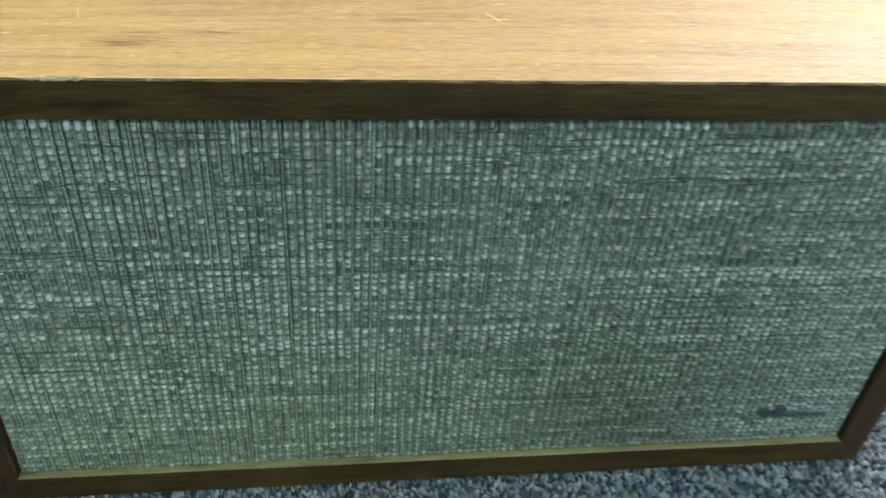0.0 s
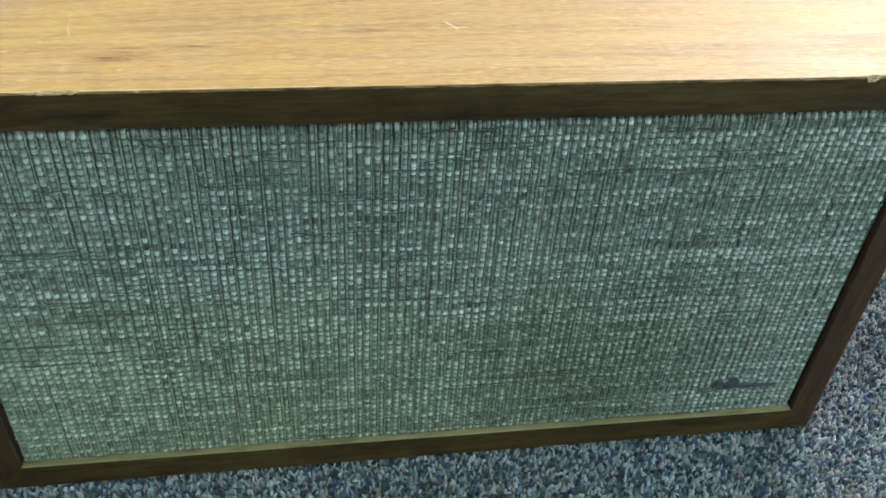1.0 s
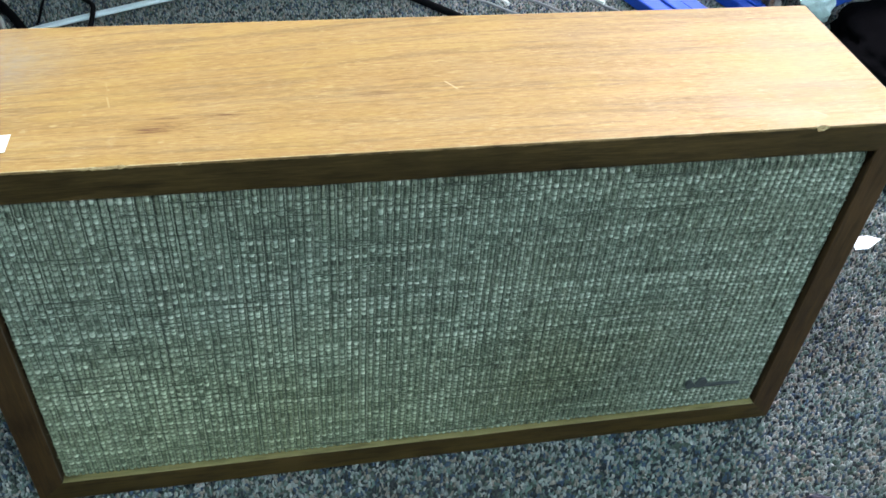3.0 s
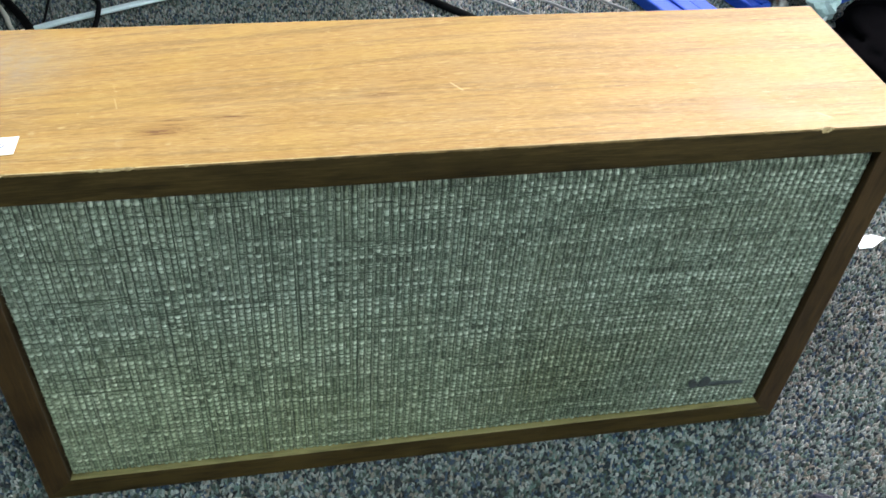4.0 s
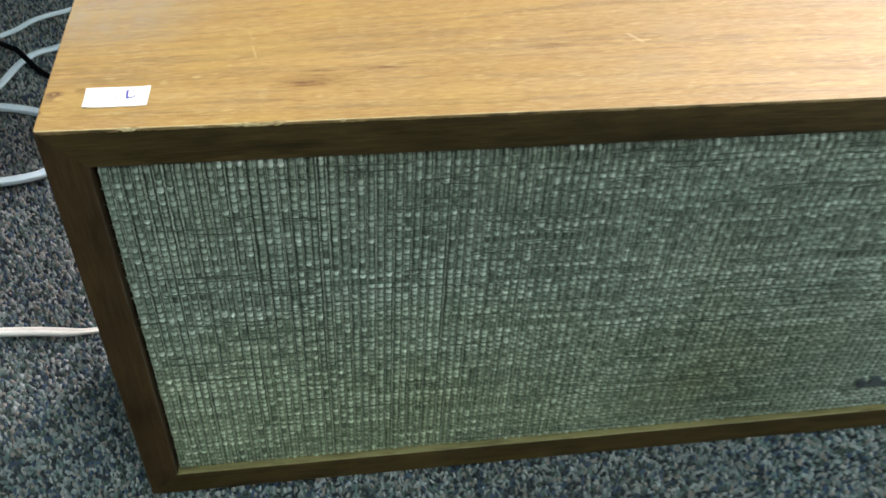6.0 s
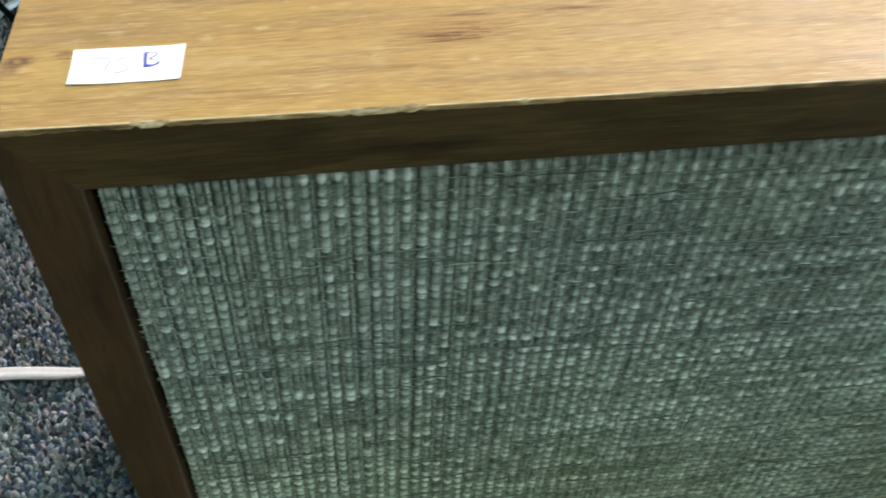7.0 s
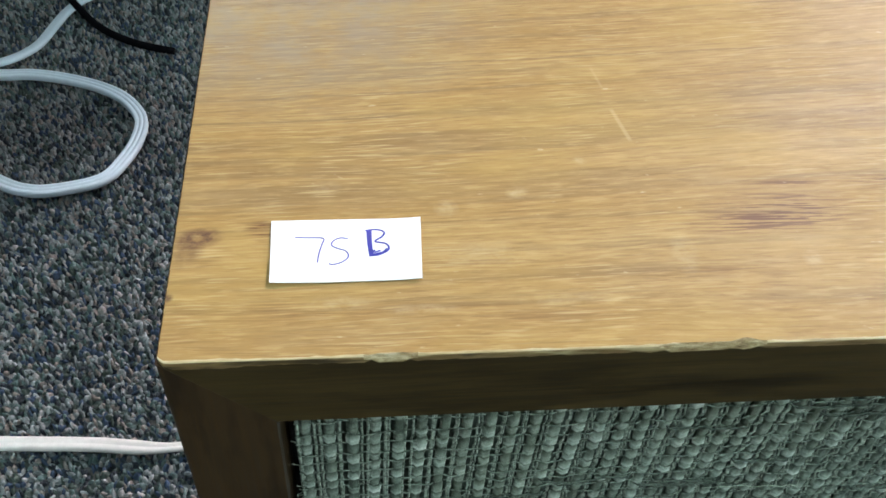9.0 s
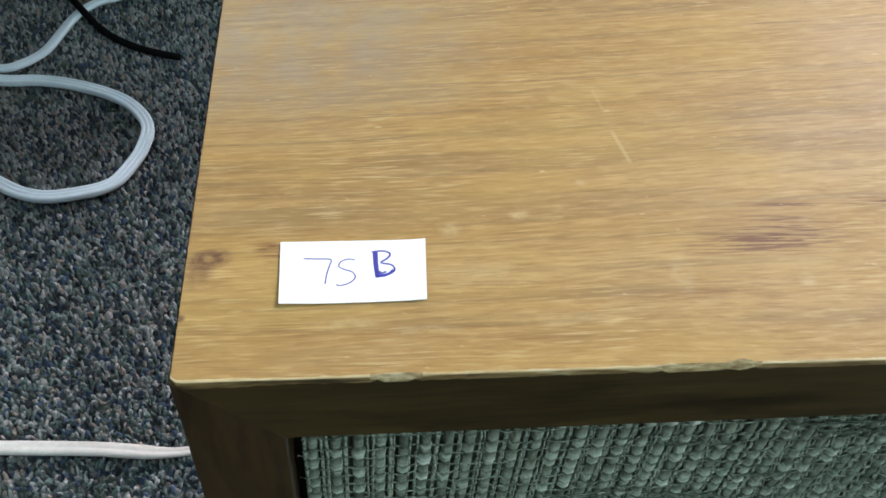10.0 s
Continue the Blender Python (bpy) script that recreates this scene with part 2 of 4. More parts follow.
def veneer_edge():
    """The rubbed edge of the veneer, between the pale arris and the dark lipping."""
    k = Mat("rubbed_veneer_edge")
    p = k.place()
    n = k.noise(k.mapping(p, (70, 700, 700)), 1.0, 4, 0.65)
    big = k.noise(k.mapping(p, (48, 300, 300)), 1.0, 3, 0.6)
    col = k.ramp(n, [(0.3, (0.085, 0.048, 0.018)), (0.5, (0.190, 0.118, 0.046)), (0.7, (0.330, 0.230, 0.105))])
    col = k.mix(k.grey(big, 0.52, 0.64, 0, 0.85), col, (0.030, 0.018, 0.007))
    col = k.mix(k.grey(big, 0.40, 0.32, 0, 0.75), col, (0.480, 0.380, 0.200))
    return k.done(col, 0.45, k.bump(n, 0.5, 0.0005), spec=0.35)


M_EDGE = veneer_edge()
M_WORN = worn_lit_edge()


def chipped():
    k = Mat("splintered_pale_wood")
    p = k.place()
    n = k.noise(k.mapping(p, (220, 900, 900)), 1.0, 4, 0.7)
    col = k.ramp(n, [(0.3, (0.15, 0.09, 0.04)), (0.5, (0.36, 0.26, 0.13)), (0.7, (0.62, 0.50, 0.31))])
    return k.done(col, 0.7, k.bump(n, 0.8, 0.0008), spec=0.25)


M_CHIP = chipped()


def plain(name, color, rough=0.5, metal=0.0, scale=60.0, amount=0.25, bump=0.1, spec=0.5):
    """A plain surface with faint two-scale variation."""
    k = Mat(name)
    p = k.coords()
    a = k.noise(p, scale, 4)
    b = k.noise(p, scale * 9, 3)
    f = k.math("ADD", k.math("MULTIPLY", a, 0.6), k.math("MULTIPLY", b, 0.4))
    lo, hi = tuple(c * (1 - amount) for c in color), tuple(min(c * (1 + amount), 0.95) for c in color)
    return k.done(k.ramp(f, [(0.3, lo), (0.7, hi)]), k.grey(a, 0.3, 0.7, max(rough - 0.07, 0.03), min(rough + 0.07, 1)), k.bump(b, bump, 0.0005), metal, spec)


def cloth_patches(k, p, col):
    """Two patches, cloudy at the rim: one yellowed, with brighter light painted in at lower left, and one duller and
    darker.
    """
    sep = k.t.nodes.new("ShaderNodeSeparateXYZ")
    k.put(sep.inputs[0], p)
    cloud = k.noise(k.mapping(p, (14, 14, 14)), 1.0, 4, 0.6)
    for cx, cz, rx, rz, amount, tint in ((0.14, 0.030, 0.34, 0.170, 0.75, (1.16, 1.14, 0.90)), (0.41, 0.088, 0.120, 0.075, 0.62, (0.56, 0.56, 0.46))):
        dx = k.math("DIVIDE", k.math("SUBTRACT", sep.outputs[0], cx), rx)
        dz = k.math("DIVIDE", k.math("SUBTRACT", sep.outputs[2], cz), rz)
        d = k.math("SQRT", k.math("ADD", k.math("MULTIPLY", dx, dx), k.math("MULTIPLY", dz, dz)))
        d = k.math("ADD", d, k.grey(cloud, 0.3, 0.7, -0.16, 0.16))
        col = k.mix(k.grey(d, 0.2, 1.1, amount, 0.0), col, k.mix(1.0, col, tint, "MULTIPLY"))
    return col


def slub_yarn():
    k = Mat("slub_yarn")
    p = k.place()
    att = k.t.nodes.new("ShaderNodeAttribute")
    att.attribute_name = "slub"
    s = att.outputs["Fac"]
    fib = k.noise(k.mapping(p, (1100, 1100, 650)), 1.0, 4, 0.75)
    cloud = k.noise(k.mapping(p, (9, 9, 9)), 1.0, 3)
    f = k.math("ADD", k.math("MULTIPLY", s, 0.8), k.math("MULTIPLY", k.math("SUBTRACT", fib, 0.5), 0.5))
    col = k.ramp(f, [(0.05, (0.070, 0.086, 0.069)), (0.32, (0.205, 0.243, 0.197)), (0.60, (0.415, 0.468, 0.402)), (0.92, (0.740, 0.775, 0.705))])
    col = k.mix(k.grey(cloud, 0.44, 0.66, 0.0, 0.22), col, (0.27, 0.28, 0.175))
    return k.done(cloth_patches(k, p, col), 0.9, k.bump(fib, 0.6, 0.0006), spec=0.15)


M_SLUB = slub_yarn()


def thread(name, a, b):
    k = Mat(name)
    p = k.place()
    f = k.noise(k.mapping(p, (900, 900, 900)), 1.0, 3, 0.7)
    return k.done(cloth_patches(k, p, k.mix(k.grey(f, 0.35, 0.65), a, b)), 0.9, k.bump(f, 0.5, 0.0004), spec=0.15)


M_WARP = thread("thin_grey_green_thread", (0.115, 0.138, 0.108), (0.430, 0.475, 0.390))
M_WEFT = thread("fine_weft_thread", (0.085, 0.105, 0.084), (0.25, 0.285, 0.23))
M_FLOAT = thread("pale_float_thread", (0.20, 0.24, 0.18), (0.44, 0.48, 0.38))
M_FLOAT_SHADOW = thread("float_shadow_strand", (0.045, 0.056, 0.045), (0.12, 0.14, 0.11))
M_BACKING = plain("dark_backing_cloth", (0.105, 0.125, 0.104), 0.95, scale=300, spec=0.1)
M_BLACK_BOARD = plain("black_painted_board", (0.012, 0.012, 0.012), 0.7)
M_BACK_BOARD = plain("brown_particle_board", (0.17, 0.12, 0.075), 0.8, scale=220)


def carpet(name, tufts):
    k = Mat(name)
    p = k.place()
    if tufts:
        f = k.island()
    else:
        v = k.t.nodes.new("ShaderNodeTexVoronoi")
        k.put(v.inputs["Vector"], p)
        v.inputs["Scale"].default_value = 300.0
        f = k.node("ShaderNodeSeparateColor", Color=v.outputs["Color"])
    stops = [(0.0, (0.018, 0.023, 0.036)), (0.17, (0.055, 0.090, 0.166)), (0.30, (0.082, 0.110, 0.088)), (0.42, (0.172, 0.244, 0.231)),
             (0.55, (0.290, 0.318, 0.316)), (0.70, (0.360, 0.306, 0.270)), (0.80, (0.425, 0.450, 0.450)), (0.94, (0.500, 0.465, 0.448))]
    col = k.ramp(f, stops, True)
    soil = k.noise(k.mapping(p, (5, 5, 5)), 1.0, 4)
    fib = k.noise(p, 900.0, 4, 0.75)
    col = k.mix(k.grey(fib, 0.34, 0.66, 0.0, 0.62), col, (0.072, 0.086, 0.090))
    if not tufts:
        # flat floor darkened in place of the pile's own shading
        col = k.mix(0.55, col, (0.026, 0.030, 0.033))
    col = k.mix(k.grey(soil, 0.35, 0.65, 0, 0.18), col, (0.10, 0.085, 0.07))
    return k.done(col, 0.95, k.bump(fib, 0.8, 0.0008), spec=0.12)


M_TUFT = carpet("carpet_tufts", True)
M_CARPET = carpet("carpet_backing", False)
M_PAINT = plain("grey_wall_paint", (0.30, 0.30, 0.295), 0.85, scale=3, amount=0.05)
M_BLOCKER = plain("dark_grey_blocker", (0.04, 0.04, 0.04), 0.8, scale=5, amount=0.1)
M_CEIL = plain("white_ceiling_tile", (0.62, 0.62, 0.60), 0.9, scale=40, amount=0.06)
M_CREAM = plain("cream_vinyl_cord", (0.60, 0.57, 0.53), 0.45, scale=40, amount=0.12)
M_WHITE_CABLE = plain("white_vinyl_cable", (0.66, 0.77, 0.84), 0.4, scale=30, amount=0.07)
M_BLACK_CABLE = plain("black_rubber_cable", (0.004, 0.004, 0.005), 0.85, scale=50, spec=0.06)
M_PAPER = plain("white_paper", (0.84, 0.84, 0.86), 0.7, scale=300, amount=0.025, bump=0.05)
M_SCRAP = plain("bluish_paper", (0.60, 0.70, 0.76), 0.8, scale=120, amount=0.06)
M_INK = plain("blue_ink", (0.030, 0.032, 0.30), 0.5, scale=900, amount=0.4)
M_BADGE = plain("dark_metal_badge", (0.060, 0.068, 0.074), 0.5, 0.3, scale=200)
M_CHROME = plain("chrome", (0.36, 0.36, 0.37), 0.22, 1.0, scale=20, amount=0.06)
M_WIRE = plain("dull_zinc_wire", (0.24, 0.26, 0.28), 0.4, 0.35, scale=80, amount=0.2)
M_BRIGHT_WIRE = plain("white_gleam_wire", (0.78, 0.80, 0.80), 0.3, 0.1, scale=80, amount=0.08)
M_BLUE = plain("blue_plastic", (0.014, 0.062, 0.40), 0.6, scale=25, amount=0.15, spec=0.2)
M_CLOUDY = plain("cloudy_white_plastic", (0.40, 0.52, 0.55), 0.4, scale=70, amount=0.3)
M_MATT_BLACK = plain("matt_black", (0.0025, 0.0025, 0.003), 0.95, scale=200, spec=0.0)
M_NAVY = plain("navy_lump", (0.012, 0.014, 0.030), 0.85, scale=200)


def lamp_material(name, color, strength):
    k = Mat(name)
    k.done((0.8, 0.8, 0.8), 0.5)
    k.bsdf.inputs["Emission Color"].default_value = (*color, 1)
    k.bsdf.inputs["Emission Strength"].default_value = strength
    return k.m


M_LAMP_WARM = lamp_material("lit_warm_diffuser", (1.0, 0.86, 0.88), LIGHT * 0.15)
M_LAMP_BACK = lamp_material("lit_far_diffuser", (1.0, 0.86, 0.87), LIGHT * 5.6)
M_LAMP_COOL = lamp_material("lit_cool_diffuser", (0.78, 1.0, 1.0), LIGHT * 0.38)
M_LAMP_FRONT = lamp_material("lit_soft_diffuser", (0.80, 1.0, 0.98), LIGHT * 1.12)


# ---- building helpers ----
def link(name, bm, material, parent=None, label="", smooth=False):
    me = bpy.data.meshes.new(name)
    bm.normal_update()
    bm.to_mesh(me)
    bm.free()
    for m in material if isinstance(material, (list, tuple)) else [material]:
        me.materials.append(m)
    if smooth:
        for f in me.polygons:
            f.use_smooth = True
    ob = new(name, me)
    ob.parent = parent
    if label:
        tagged(ob, label)
    return ob


def part(name, bm, material, parent, label="", smooth=False):
    return link(name, bm, material, parent, label, smooth)


def box(x0, x1, y0, y1, z0, z1, bevel=0.0, segments=2):
    bm = bmesh.new()
    bmesh.ops.create_cube(bm, size=1)
    for v in bm.verts:
        v.co = Vector((x0 + (v.co.x + 0.5) * (x1 - x0), y0 + (v.co.y + 0.5) * (y1 - y0), z0 + (v.co.z + 0.5) * (z1 - z0)))
    if bevel:
        bmesh.ops.bevel(bm, geom=bm.edges[:], offset=bevel, segments=segments, affect="EDGES", profile=0.5)
    return bm


def turned(profile, sides=24, m=None):
    """A lathe about z from (radius, height) pairs."""
    bm = bmesh.new()
    rings = []
    for r, z in profile:
        rings.append([bm.verts.new((r * math.cos(2 * math.pi * i / sides), r * math.sin(2 * math.pi * i / sides), z)) for i in range(sides)])
    for a, b in zip(rings, rings[1:]):
        for i in range(sides):
            bm.faces.new((a[i], a[(i + 1) % sides], b[(i + 1) % sides], b[i]))
    bm.faces.new(list(reversed(rings[0])))
    bm.faces.new(rings[-1])
    if m is not None:
        bm.transform(m)
    return bm


def spline(points, step=0.004):
    """Catmull-Rom through the points, sampled about every step metres."""
    P = [Vector(p) for p in points]
    P = [2 * P[0] - P[1]] + P + [2 * P[-1] - P[-2]]
    out = []
    for a, b, c, d in zip(P, P[1:], P[2:], P[3:]):
        n = max(2, int((c - b).length / step))
        for i in range(n):
            t = i / n
            out.append(0.5 * ((2 * b) + (c - a) * t + (2 * a - 5 * b + 4 * c - d) * t * t + (3 * b - a - 3 * c + d) * t ** 3))
    out.append(P[-2])
    return out


def sweep(points, profile, bm=None, step=0.004, scale=None):
    """Sweeps a closed (sideways, up) profile along a spline over the floor."""
    bm = bm or bmesh.new()
    line = spline(points, step)
    rings = []
    for i, p in enumerate(line):
        t = (line[min(i + 1, len(line) - 1)] - line[max(i - 1, 0)]).normalized()
        side = t.cross(Vector((0, 0, 1)))
        side = side.normalized() if side.length > 1e-4 else Vector((1, 0, 0))
        up = side.cross(t)
        s = scale(i / (len(line) - 1)) if scale else 1.0
        rings.append([bm.verts.new(p + side * (a * s) + up * (b * s)) for a, b in profile])
    n = len(profile)
    for a, b in zip(rings, rings[1:]):
        for i in range(n):
            bm.faces.new((a[i], a[(i + 1) % n], b[(i + 1) % n], b[i]))
    bm.faces.new(list(reversed(rings[0])))
    bm.faces.new(rings[-1])
    bmesh.ops.recalc_face_normals(bm, faces=bm.faces[:])
    return bm


def circle(r, n=10, cx=0.0, cy=0.0):
    return [(cx + r * math.cos(2 * math.pi * i / n), cy + r * math.sin(2 * math.pi * i / n)) for i in range(n)]


def twin(r, n=9):
    """Outline of two joined strands side by side."""
    left = [(-0.92 * r + r * math.cos(a), r * math.sin(a)) for a in np.linspace(math.radians(35), math.radians(325), n)]
    right = [(0.92 * r - r * math.cos(a), -r * math.sin(a)) for a in np.linspace(math.radians(35), math.radians(325), n)]
    return left + right


def ribbed(w, h, lobes=3, n=5):
    """Outline of a flat ribbed cable: a row of joined strands, w wide and h thick."""
    r = w / lobes / 2
    top = []
    for i in range(lobes):
        cx = w / 2 - r - 2 * r * i
        top += [(cx + r * math.cos(a), h / 2 * (0.62 + 0.38 * math.sin(a))) for a in np.linspace(0.25, math.pi - 0.25, n)]
    return [(w / 2, 0.0)] + top + [(-w / 2, 0.0)] + [(-x, -z) for x, z in top]


def strap(w, h, n=8):
    """Outline of a flat cable with round edges, w wide and h thick."""
    a = np.linspace(-math.pi / 2, math.pi / 2, n)
    right = [(w / 2 - h / 2 + h / 2 * math.cos(t), h / 2 * math.sin(t)) for t in a]
    return right + [(0.0, h * 0.46)] + [(-x, -z) for x, z in right] + [(0.0, -h * 0.46)]


# ---- the room ----
X0, X1, Y0, Y1, ZC = -2.6, 3.6, -2.6, 3.8, 2.45
tagged(link("floor", box(X0, X1, Y0, Y1, -0.12, -0.0056), M_CARPET), "speckled blue-grey commercial loop carpet floor", "floor", kind="structure")
tagged(link("ceiling", box(X0, X1, Y0, Y1, ZC, ZC + 0.1), M_CEIL), "white ceiling", "ceiling", kind="structure")
for nm, b in (("wall_north", (X0 - 0.12, X1 + 0.12, Y1, Y1 + 0.12)), ("wall_south", (X0 - 0.12, X1 + 0.12, Y0 - 0.12, Y0)),
              ("wall_west", (X0 - 0.12, X0, Y0, Y1)), ("wall_east", (X1, X1 + 0.12, Y0, Y1))):
    tagged(link(nm, box(*b, -0.12, ZC + 0.1), M_PAINT), "plain off-white painted wall", "wall", kind="structure")

# unseen walls added to keep lamp light off the carpet behind
tagged(link("wall_blocker_left", box(-0.42, -0.30, 0.24, 0.90, -0.12, ZC), M_BLOCKER), "unseen dark grey wall added to shade the carpet", "wall", kind="structure")
tagged(link("wall_blocker_back", box(-0.42, 0.16, 0.90, 1.02, -0.12, ZC), M_BLOCKER), "unseen dark grey wall added to shade the carpet", "wall", kind="structure")
tagged(link("wall_blocker_behind", box(0.16, 0.66, 0.956, 1.07, -0.12, ZC), M_BLOCKER), "unseen dark grey wall added to shade the carpet", "wall", kind="structure")


def ceiling_light(x, y, lit, lx=1.2, ly=0.6):
    root = tagged(new("ceiling_light"), "recessed fluorescent ceiling light panel", "ceiling light", "ceiling lights")
    root.location = (x, y, ZC)
    bm = bmesh.new()
    for x0, x1, y0, y1 in ((-lx / 2 - 0.03, lx / 2 + 0.03, -ly / 2 - 0.03, -ly / 2), (-lx / 2 - 0.03, lx / 2 + 0.03, ly / 2, ly / 2 + 0.03),
                           (-lx / 2 - 0.03, -lx / 2, -ly / 2, ly / 2), (lx / 2, lx / 2 + 0.03, -ly / 2, ly / 2)):
        b = box(x0, x1, y0, y1, -0.03, -0.001)
        tmp = bpy.data.meshes.new("tmp")
        b.to_mesh(tmp)
        b.free()
        bm.from_mesh(tmp)
        bpy.data.meshes.remove(tmp)
    part("frame", bm, M_CEIL, root)
    part("diffuser", box(-lx / 2, lx / 2, -ly / 2, ly / 2, -0.02, -0.004), lit, root)
    return root


for lx_, ly_, lm_, wide in ((2.3, 1.0, M_LAMP_WARM, 0.6), (2.45, 2.3, M_LAMP_BACK, 0.6), (-0.95, -0.45, M_LAMP_COOL, 0.6), (1.75, -2.0, M_LAMP_FRONT, 0.6)):
    ceiling_light(lx_, ly_, lm_, ly=wide)


# ---- the loudspeaker ----
rng = np.random.default_rng(7)


def panel(L, chips, seed, stations, thick=T, end=T, skin=0.0):
    """A board along u, mitred at both ends, its front edge worn and chipped. Local axes: u length, v depth, w outwards (0 is the outer face).
    skin: the thickness of the veneer that shows along the front edge; such a board has rounded front corners."""
    bm = bmesh.new()
    us = sorted(set([0.0, 0.0003, 0.0006, 0.0012, end, L - end, L - 0.0012, L - 0.0006, L - 0.0003, L] + [round(L * i / stations, 5) for i in range(1, stations)]))
    rows = []
    for u in us:
        q = min(u, L - u)
        n1 = noise.noise(Vector((u * 60, seed, 0)))
        n2 = noise.noise(Vector((u * 400, seed, 3)))
        bt = 0.0006 + 0.0003 * n1 + 0.0003 * n2
        bf = 0.0008 + 0.0004 * n2
        chip = 0
        for c0, c1, dt, df in chips:
            if c0 < u < c1:
                k = min(1, (u - c0) / 0.0015, (c1 - u) / 0.0015)
                k *= 0.75 + 0.5 * noise.noise(Vector((u * 700, seed, 9)))
                bt, bf, chip = bt + dt * k, bf + df * k, 1
        t = max(min(thick, q * thick / end), 0.0002)
        bf = min(bf, t * 0.6)
        bv = 0.0004 if t > thick - 1e-6 else 0.00002
        r = 0.0022 if skin else 0.0
        back = r - math.sqrt(r * r - (r - q) ** 2) if q < r else 0.0
        low = bf + max(0.0, skin * (1 + 0.35 * n1 + 0.25 * n2) - bf)
        low = min(low, t * 0.8) if not chip else bf + 0.0002
        low = max(low, bf + 0.00001)
        pts = [(D, 0.0), (back + bt, 0.0), (back + bt * (0.25 if not chip else 0.55), -bf * (0.25 if not chip else 0.6)), (back, -bf), (back, -max(low, bf)), (back, -t + min(bv, t * 0.1)), (back + bv, -t), (D, -t)]
        rows.append(([bm.verts.new((u, v, w)) for v, w in pts], chip, q))
    for (a, ca, qa), (b, cb, qb) in zip(rows, rows[1:]):
        for i in range(len(a)):
            j = (i + 1) % len(a)
            f = bm.faces.new((a[i], b[i], b[j], a[j]))
            f.material_index = (0, 2, 6, 6, 1, 5, 4, 4)[i]
            if i in (1, 2) and (ca or cb):
                f.material_index = 3
            if i == 0 and max(qa, qb) < 0.00035:
                f.material_index = 6
            f.smooth = i in (1, 2, 3)
    bm.faces.new([v for v in reversed(rows[0][0])])
    bm.faces.new(rows[-1][0])
    bmesh.ops.recalc_face_normals(bm, faces=bm.faces[:])
    return bm


speaker = tagged(new("loudspeaker"), "vintage walnut loudspeaker with grey-green woven grille, on its side", "loudspeaker")
CHIPS = [(0.0385, 0.0460, 0.0002, 0.0013), (0.0935, 0.1080, 0.0002, 0.0013), (0.1080, 0.1130, 0.0011, 0.0014), (0.1400, 0.1425, 0.0010, 0.0012),
         (0.5285, 0.5365, 0.0016, 0.0036), (0.4890, 0.4905, 0.0008, 0.0010)]
bm = panel(W, CHIPS, 1.0, 420, T, TS, skin=0.0017)
bm.transform(Matrix(((1, 0, 0, 0), (0, 1, 0, 0), (0, 0, 1, H), (0, 0, 0, 1))))
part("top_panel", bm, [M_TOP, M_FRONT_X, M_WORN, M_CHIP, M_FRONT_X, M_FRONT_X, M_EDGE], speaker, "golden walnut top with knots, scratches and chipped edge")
bm = panel(W, [], 2.0, 120, T, TS)
bm.transform(Matrix(((1, 0, 0, 0), (0, 1, 0, 0), (0, 0, -1, 0), (0, 0, 0, 1))))
bmesh.ops.reverse_faces(bm, faces=bm.faces[:])
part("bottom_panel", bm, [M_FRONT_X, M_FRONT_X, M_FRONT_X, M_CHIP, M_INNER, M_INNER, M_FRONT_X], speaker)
for sx, ox in ((-1, 0.0), (1, W)):
    bm = panel(H, [], 3.0 + sx, 80, TS, T)
    bm.transform(Matrix(((0, 0, sx, ox), (0, 1, 0, 0), (1, 0, 0, 0), (0, 0, 0, 1))))
    bmesh.ops.recalc_face_normals(bm, faces=bm.faces[:])
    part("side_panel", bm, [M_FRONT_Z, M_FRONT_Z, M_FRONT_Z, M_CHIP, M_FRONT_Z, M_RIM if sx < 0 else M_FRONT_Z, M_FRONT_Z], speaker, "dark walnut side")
part("back_panel", box(TS, W - TS, D - 0.014, D - 0.004, T, H - T), M_BACK_BOARD, speaker)
part("baffle", box(TS, W - TS, 0.0135, 0.0265, T, H - T), M_BLACK_BOARD, speaker, "black baffle board")

# the grille: a backing, thick slub yarns, thin paired threads, fine wefts and loose floats
GX0, GX1, GZ0, GZ1 = TS + 0.0019, W - TS - 0.0019, T + 0.0008, H - T - 0.0014
grille = part("grille", box(GX0, GX1, 0.0062, 0.0132, GZ0, GZ1 - 0.004, 0.001), M_BACKING, speaker, "grey-green slub-woven grille cloth")
zr = [GZ0]
while zr[-1] < GZ1 - 0.003:
    zr.append(zr[-1] + rng.uniform(0.0037, 0.0051))
zr[-1] = GZ1
zr = np.array(zr)
ncol = 111
pitch = (GX1 - GX0) / ncol
colx = GX0 + pitch * (np.arange(ncol) + 0.5) + rng.uniform(-0.00006, 0.00006, ncol)


